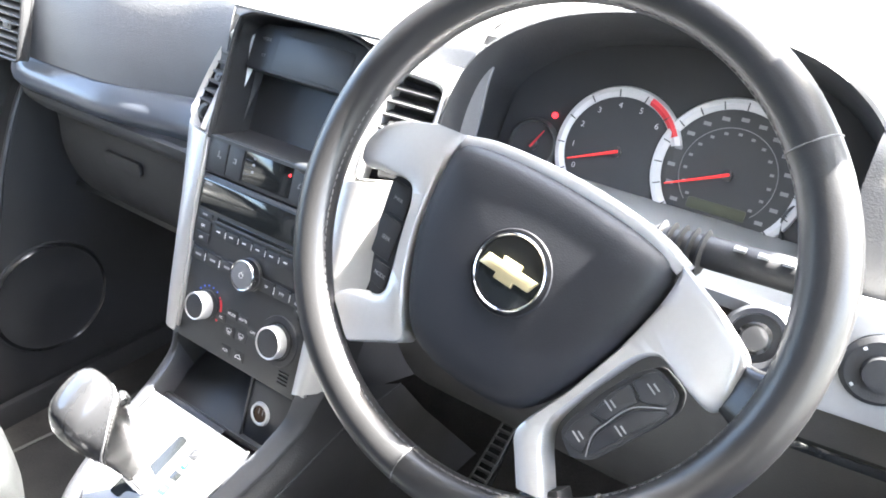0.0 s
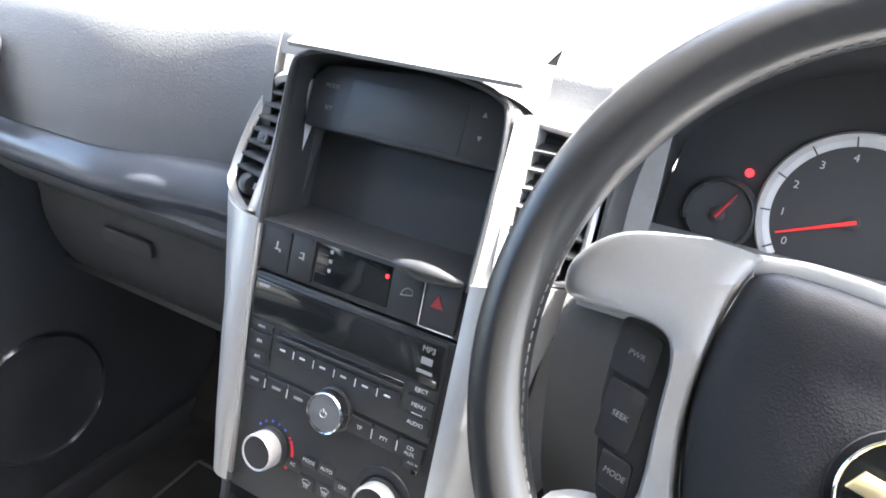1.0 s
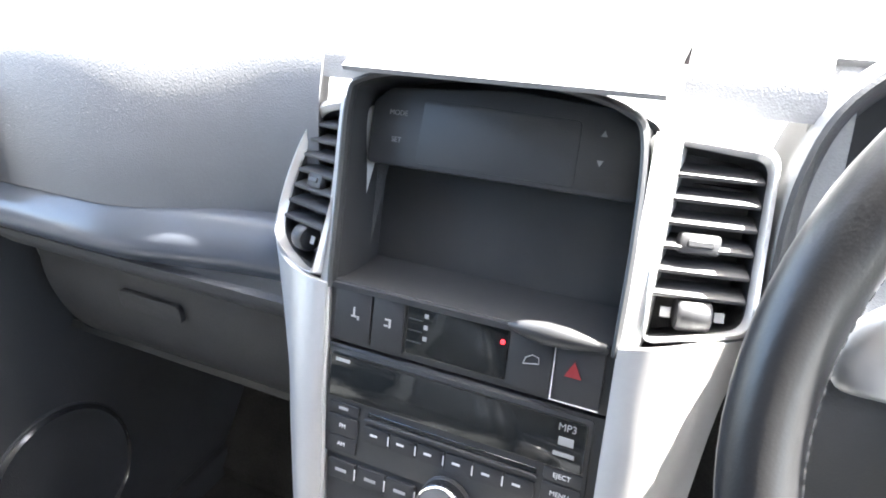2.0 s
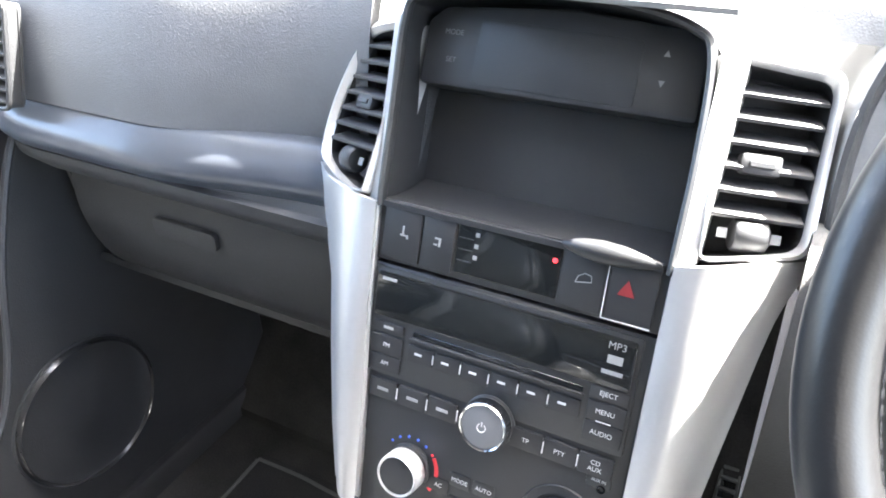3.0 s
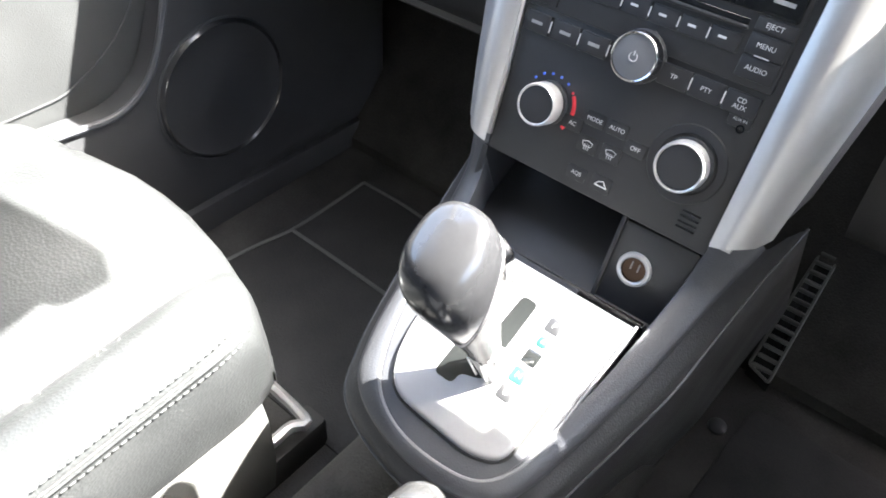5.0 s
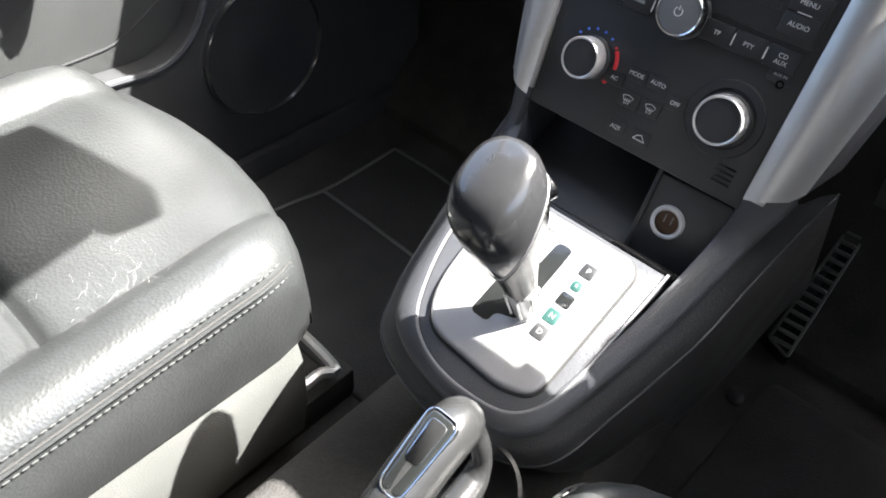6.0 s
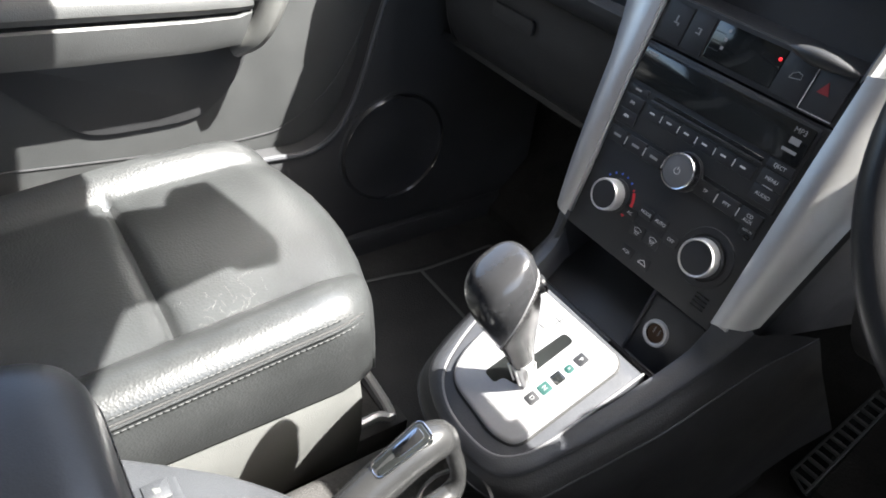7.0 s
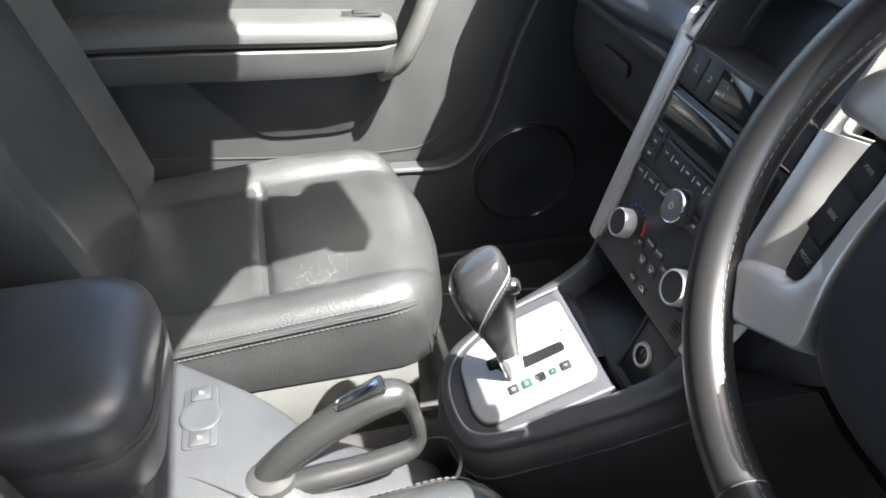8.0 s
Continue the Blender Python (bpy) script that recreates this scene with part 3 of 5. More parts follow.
# added ridge, shaped so that grazing sun draws a bright patch here
part("sun_patch_bulge", loft([[(u, 0.2305 + w * math.sin(a), 0.002 + 0.0065 * w / 0.0075 * math.cos(a)) for a in [math.pi * (k / 10 - 0.5) for k in range(11)]] for u, w in ((0.026, 0.001), (0.031, 0.0035), (0.040, 0.0060), (0.052, 0.0075), (0.066, 0.0068), (0.080, 0.0045), (0.090, 0.002))], close=False), FACE, stack, "bulge added on the tray edge to catch a sun patch", STACK)
air_vent(stack, VR, VENT_R, 6, 0.0330, 0.1040, (0.0290, 0.0610, 0.0125), (0.0310, 0.0185, 0.010))
air_vent(stack, VL, VENT_L, 7, 0.0320, 0.1080, (-0.0480, 0.0620, 0.011), (-0.0480, 0.0175, 0.007))

# switch row
def key_cap(parent, name, u0, u1, v0, v1, h=0.002, mat=None, label="", r=0.0015):
    return part(name, prism(rounded([(u0, v0), (u1, v0), (u1, v1), (u0, v1)], r), -0.004, h, 0.0008), mat or KEY, parent, label, STACK)


def mark(parent, u, v, w, h, hh=0.0023, mat=None, name="mark"):
    return part(name, box(u - w / 2, u + w / 2, v - h / 2, v + h / 2, hh - 0.0004, hh, 0), mat or GREYP, parent, m=STACK)


sw = key_cap(stack, "switch", -0.1060, -0.0755, 0.190, 0.2285)
mark(sw, -0.0895, 0.2125, 0.0014, 0.006), mark(sw, -0.0895, 0.2088, 0.0045, 0.0012), mark(sw, -0.0860, 0.2080, 0.0016, 0.0030)
sw = key_cap(stack, "switch", -0.0740, -0.0490, 0.190, 0.2285)
mark(sw, -0.0615, 0.2125, 0.0048, 0.0012), mark(sw, -0.0600, 0.2095, 0.0016, 0.0052), mark(sw, -0.0630, 0.2080, 0.0030, 0.0012)
lamps = part("display_panel", prism(rounded([(-0.0475, 0.192), (0.0275, 0.192), (0.0275, 0.228), (-0.0475, 0.228)], 0.002), -0.004, 0.001, 0.0008), SHINY, stack, "glossy black warning display", STACK)
for k in range(3):
    mark(lamps, -0.0325, 0.2215 - k * 0.0080, 0.0030, 0.0030, 0.0014), mark(lamps, -0.0405, 0.2175 - k * 0.0080, 0.0110, 0.0006, 0.0014, DOORGREY)
part("warning_light", lathe([(0, 0.0022), (0.0013, 0.0020), (0.0018, 0.001), (0.0018, 0.0)], 12, STACK @ T3((0.0235, 0.2175, 0))), LAMPRED, lamps, "lit red warning light")
sw = key_cap(stack, "switch", 0.0285, 0.0580, 0.190, 0.2285)
part("slope_mark", tube([(x, y, 0.0023) for x, y in ((0.039, 0.2075), (0.0405, 0.212), (0.0445, 0.2145), (0.049, 0.2135), (0.0495, 0.2095), (0.039, 0.2075))], 0.0004, 5), GREYP, sw, m=STACK)
sw = key_cap(stack, "hazard_switch", 0.0600, 0.0905, 0.190, 0.2285)
part("hazard_triangle", prism([(0.0665, 0.2065), (0.0775, 0.2065), (0.0722, 0.217)], 0.0019, 0.0025, 0), DULLRED, sw, "red triangle mark", STACK)
part("white_line", tube([(0.0285, 0.2292, 0.0025), (0.0590, 0.2292, 0.0025), (0.0593, 0.1892, 0.0025), (0.0905, 0.1892, 0.0025)], 0.0005, 5), WHITE, stack, "thin white outline", STACK)

# radio
radio = part("radio", prism(rounded([(-0.108, 0.1005), (0.0905, 0.1005), (0.0895, 0.1825), (-0.109, 0.1825)], 0.003), -0.006, 0.0015, 0.001), FACE, stack, m=STACK)
part("lens", prism(rounded([(-0.1055, 0.1455), (0.087, 0.1455), (0.0865, 0.1795), (-0.1055, 0.1795)], 0.003), -0.004, 0.0030, 0.0006), SHINY, radio, "glossy black radio display", STACK)
letters("lettering", "MP3", 0.0068, GREYP, radio, STACK @ T3((0.074, 0.1735, 0.0031)))
mark(radio, 0.074, 0.1645, 0.010, 0.0055, 0.0033), mark(radio, 0.0735, 0.1555, 0.014, 0.0028, 0.0033)
mark(radio, -0.095, 0.1745, 0.012, 0.0024, 0.0033)
part("disc_slot", box(-0.071, 0.0575, 0.1365, 0.1405, 0.0010, 0.0022, 0.0003, 1), SHINY, radio, "narrow black disc slot", STACK)
part("slot_lip", box(-0.073, 0.0590, 0.1335, 0.1362, 0.0010, 0.0042, 0.0012), KEY, radio, m=STACK)
for k in range(6):
    a = -0.073 + k * 0.0220
    kc = part("preset_key", prism(rounded([(a, 0.1175), (a + 0.0207, 0.1175), (a + 0.0207, 0.1305), (a, 0.1305)], 0.001), 0, 0.0026, 0.0006), KEY, radio, m=STACK)
    mark(kc, a + 0.0085, 0.1245, 0.0058, 0.0016, 0.0029, WHITE)
    if k < 5:
        mark(kc, a + 0.0207, 0.124, 0.0009, 0.0070, 0.0029, WHITE)
for v0, v1, txt in ((0.134, 0.1415, ""), (0.1165, 0.1315, "FM"), (0.1035, 0.1160, "AM")):
    kc = part("radio_key", prism(rounded([(-0.1045, v0), (-0.0785, v0), (-0.0785, v1), (-0.1045, v1)], 0.0012), 0, 0.0026, 0.0006), KEY, radio, m=STACK)
    if txt:
        letters("lettering", txt, 0.0046, WHITE, kc, STACK @ T3((-0.0915, (v0 + v1) / 2, 0.0027)))
    else:
        mark(kc, -0.0915, (v0 + v1) / 2, 0.008, 0.002, 0.0029)
for v0, v1, txt in ((0.1355, 0.1445, "EJECT"), (0.1205, 0.1340, "MENU"), (0.1050, 0.1195, "AUDIO")):
    kc = part("radio_key", prism(rounded([(0.0620, v0), (0.0880, v0), (0.0880, v1), (0.0620, v1)], 0.0012), 0, 0.0026, 0.0006), KEY, radio, m=STACK)
    letters("lettering", txt, 0.0047, WHITE, kc, STACK @ T3((0.0745, (v0 + v1) / 2, 0.0027)))
mark(radio, 0.0745, 0.1205, 0.010, 0.0007, 0.0030, WHITE)
for a, txt in ((-0.1020, "BAND"), (-0.0765, "TUNE"), (-0.0515, "TUNE"), (0.0140, "TP"), (0.0385, "PTY"), (0.0635, "CD\nAUX")):
    kc = part("radio_key", prism(rounded([(a, 0.0815), (a + 0.0235, 0.0815), (a + 0.0235, 0.0965), (a, 0.0965)], 0.0012), -0.002, 0.0025, 0.0008), KEY, radio, m=STACK)
    if txt == "BAND" or txt == "TUNE":
        mark(kc, a + 0.0120, 0.0890, 0.0095, 0.0024, 0.0028)
    else:
        letters("lettering", txt, 0.0046, WHITE, kc, STACK @ T3((a + 0.0115, 0.089, 0.0026)))
    if txt not in ("CD\nAUX", ):
        mark(kc, a + 0.0243, 0.089, 0.0009, 0.0085, 0.0030, WHITE)


def dial_knob(u, v, r, tall, face, power=False):
    """A turned knob: knurled silver skirt round a dark or grey cap."""
    m = STACK @ T3((u, v, 0))
    k = part("knob", lathe([(r * 1.06, -0.001), (r * 1.06, 0.002), (r * 0.97, 0.003), (r * 0.97, tall - 0.006)], 48, m), KEY, stack, m=None)
    ring = lathe([(r * 0.97, tall * 0.30), (r * 1.0, tall * 0.33), (r * 1.0, tall - 0.003), (r * 0.985, tall - 0.001), (r * 0.94, tall), (r * 0.88, tall - 0.0006), (r * 0.87, tall - 0.0022)], 56, m)
    part("knob_ring", ring, CHROME if power else RINGM, k, "bright silver knob ring")
    part("knob_cap", lathe([(r * 0.88, tall - 0.0030), (r * 0.86, tall - 0.0012), (r * 0.5, tall - 0.0004), (0, tall)], 40, m), face, k)
    for i in range(28):
        a = 2 * math.pi * i / 28
        part("knurl", box(-0.0005, 0.0005, r * 0.99, r * 1.006, tall * 0.36, tall - 0.003, 0), CHROME if power else RINGM, k, m=m @ pose(0, 0, 0, 0, 0, math.degrees(a)))
    return k


GREYCAP = material("grey_knob_cap", (0.16, 0.165, 0.17), 0.4, metal=0.3, vary=0.05)
pk = dial_knob(-0.003, 0.0935, 0.0182, 0.0150, GREYCAP, True)
part("power_mark", join(tube([(0.0031 * math.sin(a), 0.0031 * math.cos(a), 0.0002) for a in [0.6 + 5.08 * i / 14 for i in range(15)]], 0.0004, 5), box(-0.0004, 0.0004, 0.001, 0.0042, -0.0002, 0.0004, 0)), WHITE, pk, m=STACK @ T3((-0.003, 0.0935, 0.0150)))
kl = dial_knob(-0.0600, 0.0355, 0.0165, 0.0215, KEY)
kr = dial_knob(0.0582, 0.0365, 0.0185, 0.0175, KEY)
for i in range(9):
    a = radians(140 - i * 20)
    p = (-0.0600 + 0.0225 * math.cos(a), 0.0355 + 0.0225 * math.sin(a))
    part("temperature_mark", lathe([(0, 0.0008), (0.0011, 0.0006), (0.0011, 0)], 8, STACK @ T3((p[0], p[1], 0))), BLUE if i < 5 else RED, kl)
part("temperature_band", tube([(-0.0600 + 0.0225 * math.cos(radians(a)), 0.0355 + 0.0225 * math.sin(radians(a)), 0.0002) for a in range(34, -46, -8)], 0.0017, 6, flat=0.3), RED, kl, "red temperature scale", STACK)
part("fan_band", tube([(0.0582 + 0.0245 * math.cos(radians(a)), 0.0365 + 0.0245 * math.sin(radians(a)), 0.0003) for a in range(125, 20, -6)], [0.0004 + 0.0012 * i / 17 for i in range(18)], 6, flat=0.4), WHITE, kr, "white fan speed scale", STACK)
part("knob_seat", lathe([(0.0215, 0.0006), (0.0225, 0.0014), (0.0285, 0.0014), (0.0292, 0.0)], 48, STACK @ T3((0.0582, 0.0365, 0))), KEY, kr)
for u, v, txt in ((-0.0345, 0.0290, "AC"), (-0.0182, 0.0385, "MODE"), (0.0010, 0.0388, "AUTO"), (0.0195, 0.0308, "OFF"), (-0.0172, -0.0055, "AQS"), (0.0790, 0.0790, "AUX IN")):
    kc = part("climate_key", prism(rounded([(u - 0.0085, v - 0.0055), (u + 0.0085, v - 0.0055), (u + 0.0085, v + 0.0055), (u - 0.0085, v + 0.0055)], 0.002), -0.002, 0.0008, 0.0005), FACE, stack, m=STACK)
    letters("lettering", txt, 0.0046 if txt != "AUX IN" else 0.0030, WHITE, kc, STACK @ T3((u, v, 0.0009)))
for u, v in ((-0.0170, 0.0185), (0.0030, 0.0195)):
    kc = part("climate_key", prism(rounded([(u - 0.0085, v - 0.0065), (u + 0.0085, v - 0.0065), (u + 0.0085, v + 0.0065), (u - 0.0085, v + 0.0065)], 0.002), -0.002, 0.0008, 0.0005), FACE, stack, m=STACK)
    part("demist_mark", join(tube([(u + a, v + b, 0.0009) for a, b in ((-0.0045, 0.002), (0, 0.0033), (0.0045, 0.002), (0.003, -0.0012), (-0.003, -0.0012), (-0.0045, 0.002))], 0.0003, 5),
         *[box(u + k * 0.0018 - 0.0002, u + k * 0.0018 + 0.0002, v - 0.0042, v + 0.0005, 0.0006, 0.0012, 0) for k in (-1, 0, 1)]), WHITE, kc, m=STACK)
kc = part("climate_key", prism(rounded([(-0.0035, -0.011), (0.0135, -0.011), (0.0135, 0.0015), (-0.0035, 0.0015)], 0.002), -0.002, 0.0008, 0.0005), FACE, stack, m=STACK)
part("recirculation_mark", tube([(0.005 + a, -0.0047 + b, 0.0009) for a, b in ((-0.005, -0.002), (-0.0025, 0.0012), (0.0012, 0.0025), (0.003, 0.0002), (0.0055, -0.002), (-0.005, -0.002))], 0.00045, 5), WHITE, kc, m=STACK)
part("aux_socket", lathe([(0.0030, 0.0), (0.0030, 0.0012), (0.0018, 0.0012), (0.0018, -0.002)], 16, STACK @ T3((0.0815, 0.0735, 0.0))), SHINY, stack, m=None)
for k in range(4):
    mark(stack, 0.0765, 0.0055 - k * 0.0042, 0.0145, 0.0016, 0.0006, SHINY, "grille_slot")

# ---- centre console ----
console = thing("centre_console", "grey plastic centre console with silver shifter plate", "console", (0, -0.1, 0.0))
# three lines of the moulding, in the shifter plate's frame: the inner crease, the outer edge and the seam on the flank
CREASE = [(-0.103, 0.150, 0.075), (-0.102, 0.122, 0.044), (-0.100, 0.103, 0.021), (-0.096, 0.083, 0.004), (-0.090, 0.060, 0.0), (-0.085, 0.030, 0.0), (-0.081, -0.030, 0), (-0.066, -0.082, 0), (-0.046, -0.113, 0), (-0.008, -0.129, 0), (0.044, -0.127, 0), (0.066, -0.108, 0), (0.076, -0.066, 0), (0.0845, -0.015, 0), (0.088, 0.020, 0), (0.0905, 0.050, 0), (0.0930, 0.080, 0.003), (0.0955, 0.098, 0.0165), (0.0975, 0.115, 0.035), (0.0978, 0.119, 0.039)]
OUTER_EDGE = [(-0.130, 0.155, 0.066), (-0.126, 0.128, 0.036), (-0.123, 0.108, 0.012), (-0.118, 0.088, -0.005), (-0.113, 0.062, -0.010), (-0.107, 0.030, -0.011), (-0.099, -0.026, -0.011), (-0.087, -0.085, -0.011), (-0.066, -0.121, -0.010), (-0.012, -0.141, -0.009), (0.048, -0.139, -0.009), (0.078, -0.118, -0.010), (0.093, -0.066, -0.010), (0.102, -0.020, -0.010), (0.1085, 0.018, -0.010), (0.1125, 0.050, -0.009), (0.1180, 0.084, -0.002), (0.1235, 0.101, 0.0125), (0.1285, 0.113, 0.0255), (0.1310, 0.121, 0.0320)]
FLANK_SEAM = [(-0.158, 0.240, -0.070), (-0.152, 0.190, -0.058), (-0.146, 0.140, -0.046), (-0.140, 0.105, -0.040), (-0.133, 0.066, -0.037), (-0.127, 0.026, -0.036), (-0.116, -0.032, -0.036), (-0.102, -0.092, -0.036), (-0.079, -0.134, -0.036), (-0.014, -0.155, -0.036), (0.050, -0.153, -0.036), (0.092, -0.129, -0.036), (0.108, -0.070, -0.036), (0.118, -0.022, -0.035), (0.125, 0.014, -0.034), (0.128, 0.052, -0.037), (0.131, 0.097, -0.040), (0.134, 0.143, -0.047), (0.138, 0.186, -0.060), (0.140, 0.215, -0.070)]
crease, outer_edge, flank_seam = (smooth_path(p, 6) for p in (CREASE, OUTER_EDGE, FLANK_SEAM))


def between(a, b, k, h=0.0):
    return [p + (q - p) * k + Vector((0, 0, h)) for p, q in zip(a, b)]


part("shifter_surround", loft([between(crease, outer_edge, k, d) for k, d in ((0.0, -0.05), (0.0, -0.0015), (0.03, 0.0), (0.10, 0.0008), (0.35, 0.0018), (0.65, 0.0020), (0.90, 0.0010), (0.97, -0.0004), (1.0, -0.0030))], close=False), CONSOLE, console, m=PLATE)
part("flank_panel", loft([between(outer_edge, flank_seam, k, d) for k, d in ((0.0, -0.0030), (0.10, -0.004), (0.45, 0.0015), (0.75, 0.0015), (0.96, -0.001), (0.985, -0.004))], close=False), DARK, console, m=PLATE)
part("flank_bead", tube(between(outer_edge, flank_seam, 1.0, -0.001), 0.0011, 6), CONSOLE, console, "narrow grey bead", PLATE)
part("console_body", loft([[Vector((p.x * g, p.y + dy, p.z + d)) for p in flank_seam] for d, g, dy in ((-0.002, 0.985, 0), (-0.008, 1.005, 0.002), (-0.09, 1.02, 0.02), (-0.33, 1.03, 0.09))], close=False), DARK, console, m=PLATE)
LINE = [(-0.082, 0.034), (-0.081, -0.03), (-0.066, -0.082), (-0.046, -0.113), (-0.008, -0.129), (0.044, -0.127), (0.068, -0.108), (0.078, -0.07), (0.083, 0.034)]
LINES = smooth_path([(x, y, -0.0025) for x, y in LINE], 6)
part("inner_surround", prism([(p.x, p.y) for p in LINES], -0.05, -0.002, 0.003), CONSOLE, console, m=PLATE)
part("bright_edge", tube([(p.x, p.y, -0.0008) for p in LINES], 0.0013, 6), EDGE, console, "thin satin grey edge", PLATE)
PL_OUT = rounded([(-0.061, 0.027), (-0.0605, -0.055), (-0.051, -0.091), (-0.034, -0.109), (0.038, -0.113), (0.062, -0.103), (0.0645, 0.018), (0.056, 0.028)], [0.008, 0.03, 0.016, 0.016, 0.014, 0.012, 0.006, 0.006])
part("plate_groove", tube([(x, y, -0.0015) for x, y in PL_OUT], 0.0021, 6, closed=True), RUBBER, console, m=PLATE)
plate = part("shifter_plate", prism(PL_OUT, -0.004, 0.0045, 0.0038, 4), PLATEM, console, "brushed silver shifter plate", PLATE)
GATE = rounded([(0.0150, 0.008), (0.0010, 0.008), (-0.0010, -0.038), (-0.0185, -0.043), (-0.0190, -0.079), (-0.002, -0.079), (-0.002, -0.069), (0.0150, -0.064)], 0.0050, 4)
part("shift_gate", prism(GATE, 0.0040, 0.0049, 0), SHINY, plate, "dark stepped shift slot", PLATE)
part("lock_button", prism(rounded([(-0.028, -0.004), (-0.016, -0.004), (-0.016, 0.006), (-0.028, 0.006)], 0.002), 0.004, 0.0056, 0.0005), SILVER, plate, m=PLATE)
for v, txt, mt in ((-0.0005, "P", FACE), (-0.0155, "R", GREEN), (-0.0300, "", SHINY), (-0.0462, "N", GREEN), (-0.0617, "D", FACE)):
    w = 0.0060
    shape = rounded([(0.0350 - w, v - w), (0.0350 + w, v - w), (0.0350 + w, v + w), (0.0350 - w, v + w)], 0.0045 if txt == "R" else 0.002)
    lb = part("gear_label", prism([((x - 0.035) * (0.72 if txt == "R" else 1) + 0.035, (y - v) * (0.72 if txt == "R" else 1) + v) for x, y in shape], 0.0040, 0.0052, 0.0003), mt, plate, m=PLATE)
    if txt:
        letters("lettering", txt, 0.0064 if txt != "R" else 0.0045, GREYP, lb, PLATE @ T3((0.0350, v, 0.0053)))
part("gate_mark", join(box(-0.020, -0.006, 0.0125, 0.0135, 0.0044, 0.0048, 0), box(-0.0135, -0.0125, 0.008, 0.018, 0.0044, 0.0048, 0)), DARK, plate, m=PLATE)
# the sunken tray in front of the plate
part("tray_floor", prism([(-0.095, 0.033), (0.093, 0.033), (0.10, 0.16), (-0.10, 0.16)], -0.05, -0.036, 0.001), FACE, console, m=PLATE)
part("tray_step", prism(rounded([(-0.080, 0.033), (0.030, 0.033), (0.030, 0.040), (0.085, 0.040), (0.085, 0.046), (-0.080, 0.046)], 0.001, 2), -0.05, -0.016, 0.003), FACE, console, m=PLATE)
part("cubby", join(box(-0.098, 0.034, -0.125, -0.118, -0.075, 0.0, 0.001), box(-0.098, 0.034, -0.125, -0.018, -0.080, -0.074, 0), box(-0.104, -0.0985, -0.13, -0.018, -0.078, 0.002, 0.001), box(0.030, 0.034, -0.12, -0.018, -0.078, -0.001, 0.001)), FACE, console, "open black cubby", STACK)
sp = part("socket_panel", prism(rounded([(0.0325, -0.105), (0.0955, -0.095), (0.0955, -0.0205), (0.0325, -0.0215)], 0.004), -0.03, -0.003, 0.002), FACE, console, m=STACK)
SK = STACK @ T3((0.0545, -0.0555, -0.003))
part("socket_ring", lathe([(0.0098, -0.001), (0.0100, 0.0026), (0.0112, 0.0036), (0.0132, 0.0032), (0.0142, 0.0)], 40, SK), RINGM, sp, "bright silver power socket ring")
well = part("socket_well", lathe([(0.0099, 0.0024), (0.0094, 0.0006), (0.0040, 0.0003), (0, 0.0003)], 28, SK), BRONZE, sp, "brown socket well")
for u in (-0.003, 0.003):
    part("contact", box(u - 0.0006, u + 0.0006, -0.001, 0.006, 0.0002, 0.0012, 0.0003, 1), EDGE, well, m=SK)

# rear half of the console
RP = [(-0.232, 0.20), (-0.26, 0.245), (-0.33, 0.285), (-0.375, 0.305), (-0.42, 0.330), (-0.52, 0.338), (-0.60, 0.335), (-0.90, 0.335)]


def rear_ring(y, z):
    l = interp([(-0.9, -0.120), (-0.53, -0.113), (-0.497, -0.088), (-0.466, -0.064), (-0.436, -0.040), (-0.407, -0.013), (-0.383, 0.008), (-0.33, 0.018), (-0.23, 0.020)], y)
    r = interp([(-0.9, 0.118), (-0.5, 0.116), (-0.36, 0.112), (-0.23, 0.100)], y)
    m = (l + r) / 2
    return [(l - 0.012, y, -0.02), (l - 0.006, y, z * 0.7), (l, y, z - 0.016), (l + 0.003, y, z - 0.004), (l + 0.010, y, z), (m, y, z + 0.001), (r - 0.022, y, z), (r - 0.008, y, z - 0.006), (r, y, z - 0.022), (r + 0.008, y, z * 0.7), (r + 0.02, y, -0.02)]


part("console_rear", loft([rear_ring(p.x, p.y) for p in smooth_path([(a, b, 0) for a, b in RP], 5)]), REARM, console, "grey rear console cover")
part("console_seam", tube(smooth_path([(0.048, -0.543, 0.337), (0.065, -0.498, 0.337), (0.100, -0.448, 0.337)], 6), 0.0010, 5), RUBBER, console)
# added wall, plugs a gap where sunlit ground showed through
setting("wall_left", box(-0.716, -0.702, 0.20, 0.82, -0.06, 0.78, 0.003), CARPET, "dark carpeted panel added to close a bright gap by the footwell", "kick panel")
setting("floor_tunnel", box(-0.115, 0.115, -1.2, 0.30, -0.04, 0.17, 0.04, 4), CARPET, "black carpeted tunnel under the console", "tunnel")
WS = basis((-0.0105, -0.491, 0.3390), (1, 0, 0), (0, 1, -0.03), (0, 0.03, 1))
ws = part("window_switch_panel", prism(rounded([(-0.042, -0.018), (0.042, -0.018), (0.042, 0.018), (-0.042, 0.018)], 0.006), -0.004, 0.0012, 0.001), REARM, console, m=WS)
part("adjuster_pad", lathe([(0.0215, 0.0005), (0.0215, 0.0022), (0.0195, 0.0032), (0.016, 0.0026), (0, 0.0030)], 36, WS), REARM, ws)
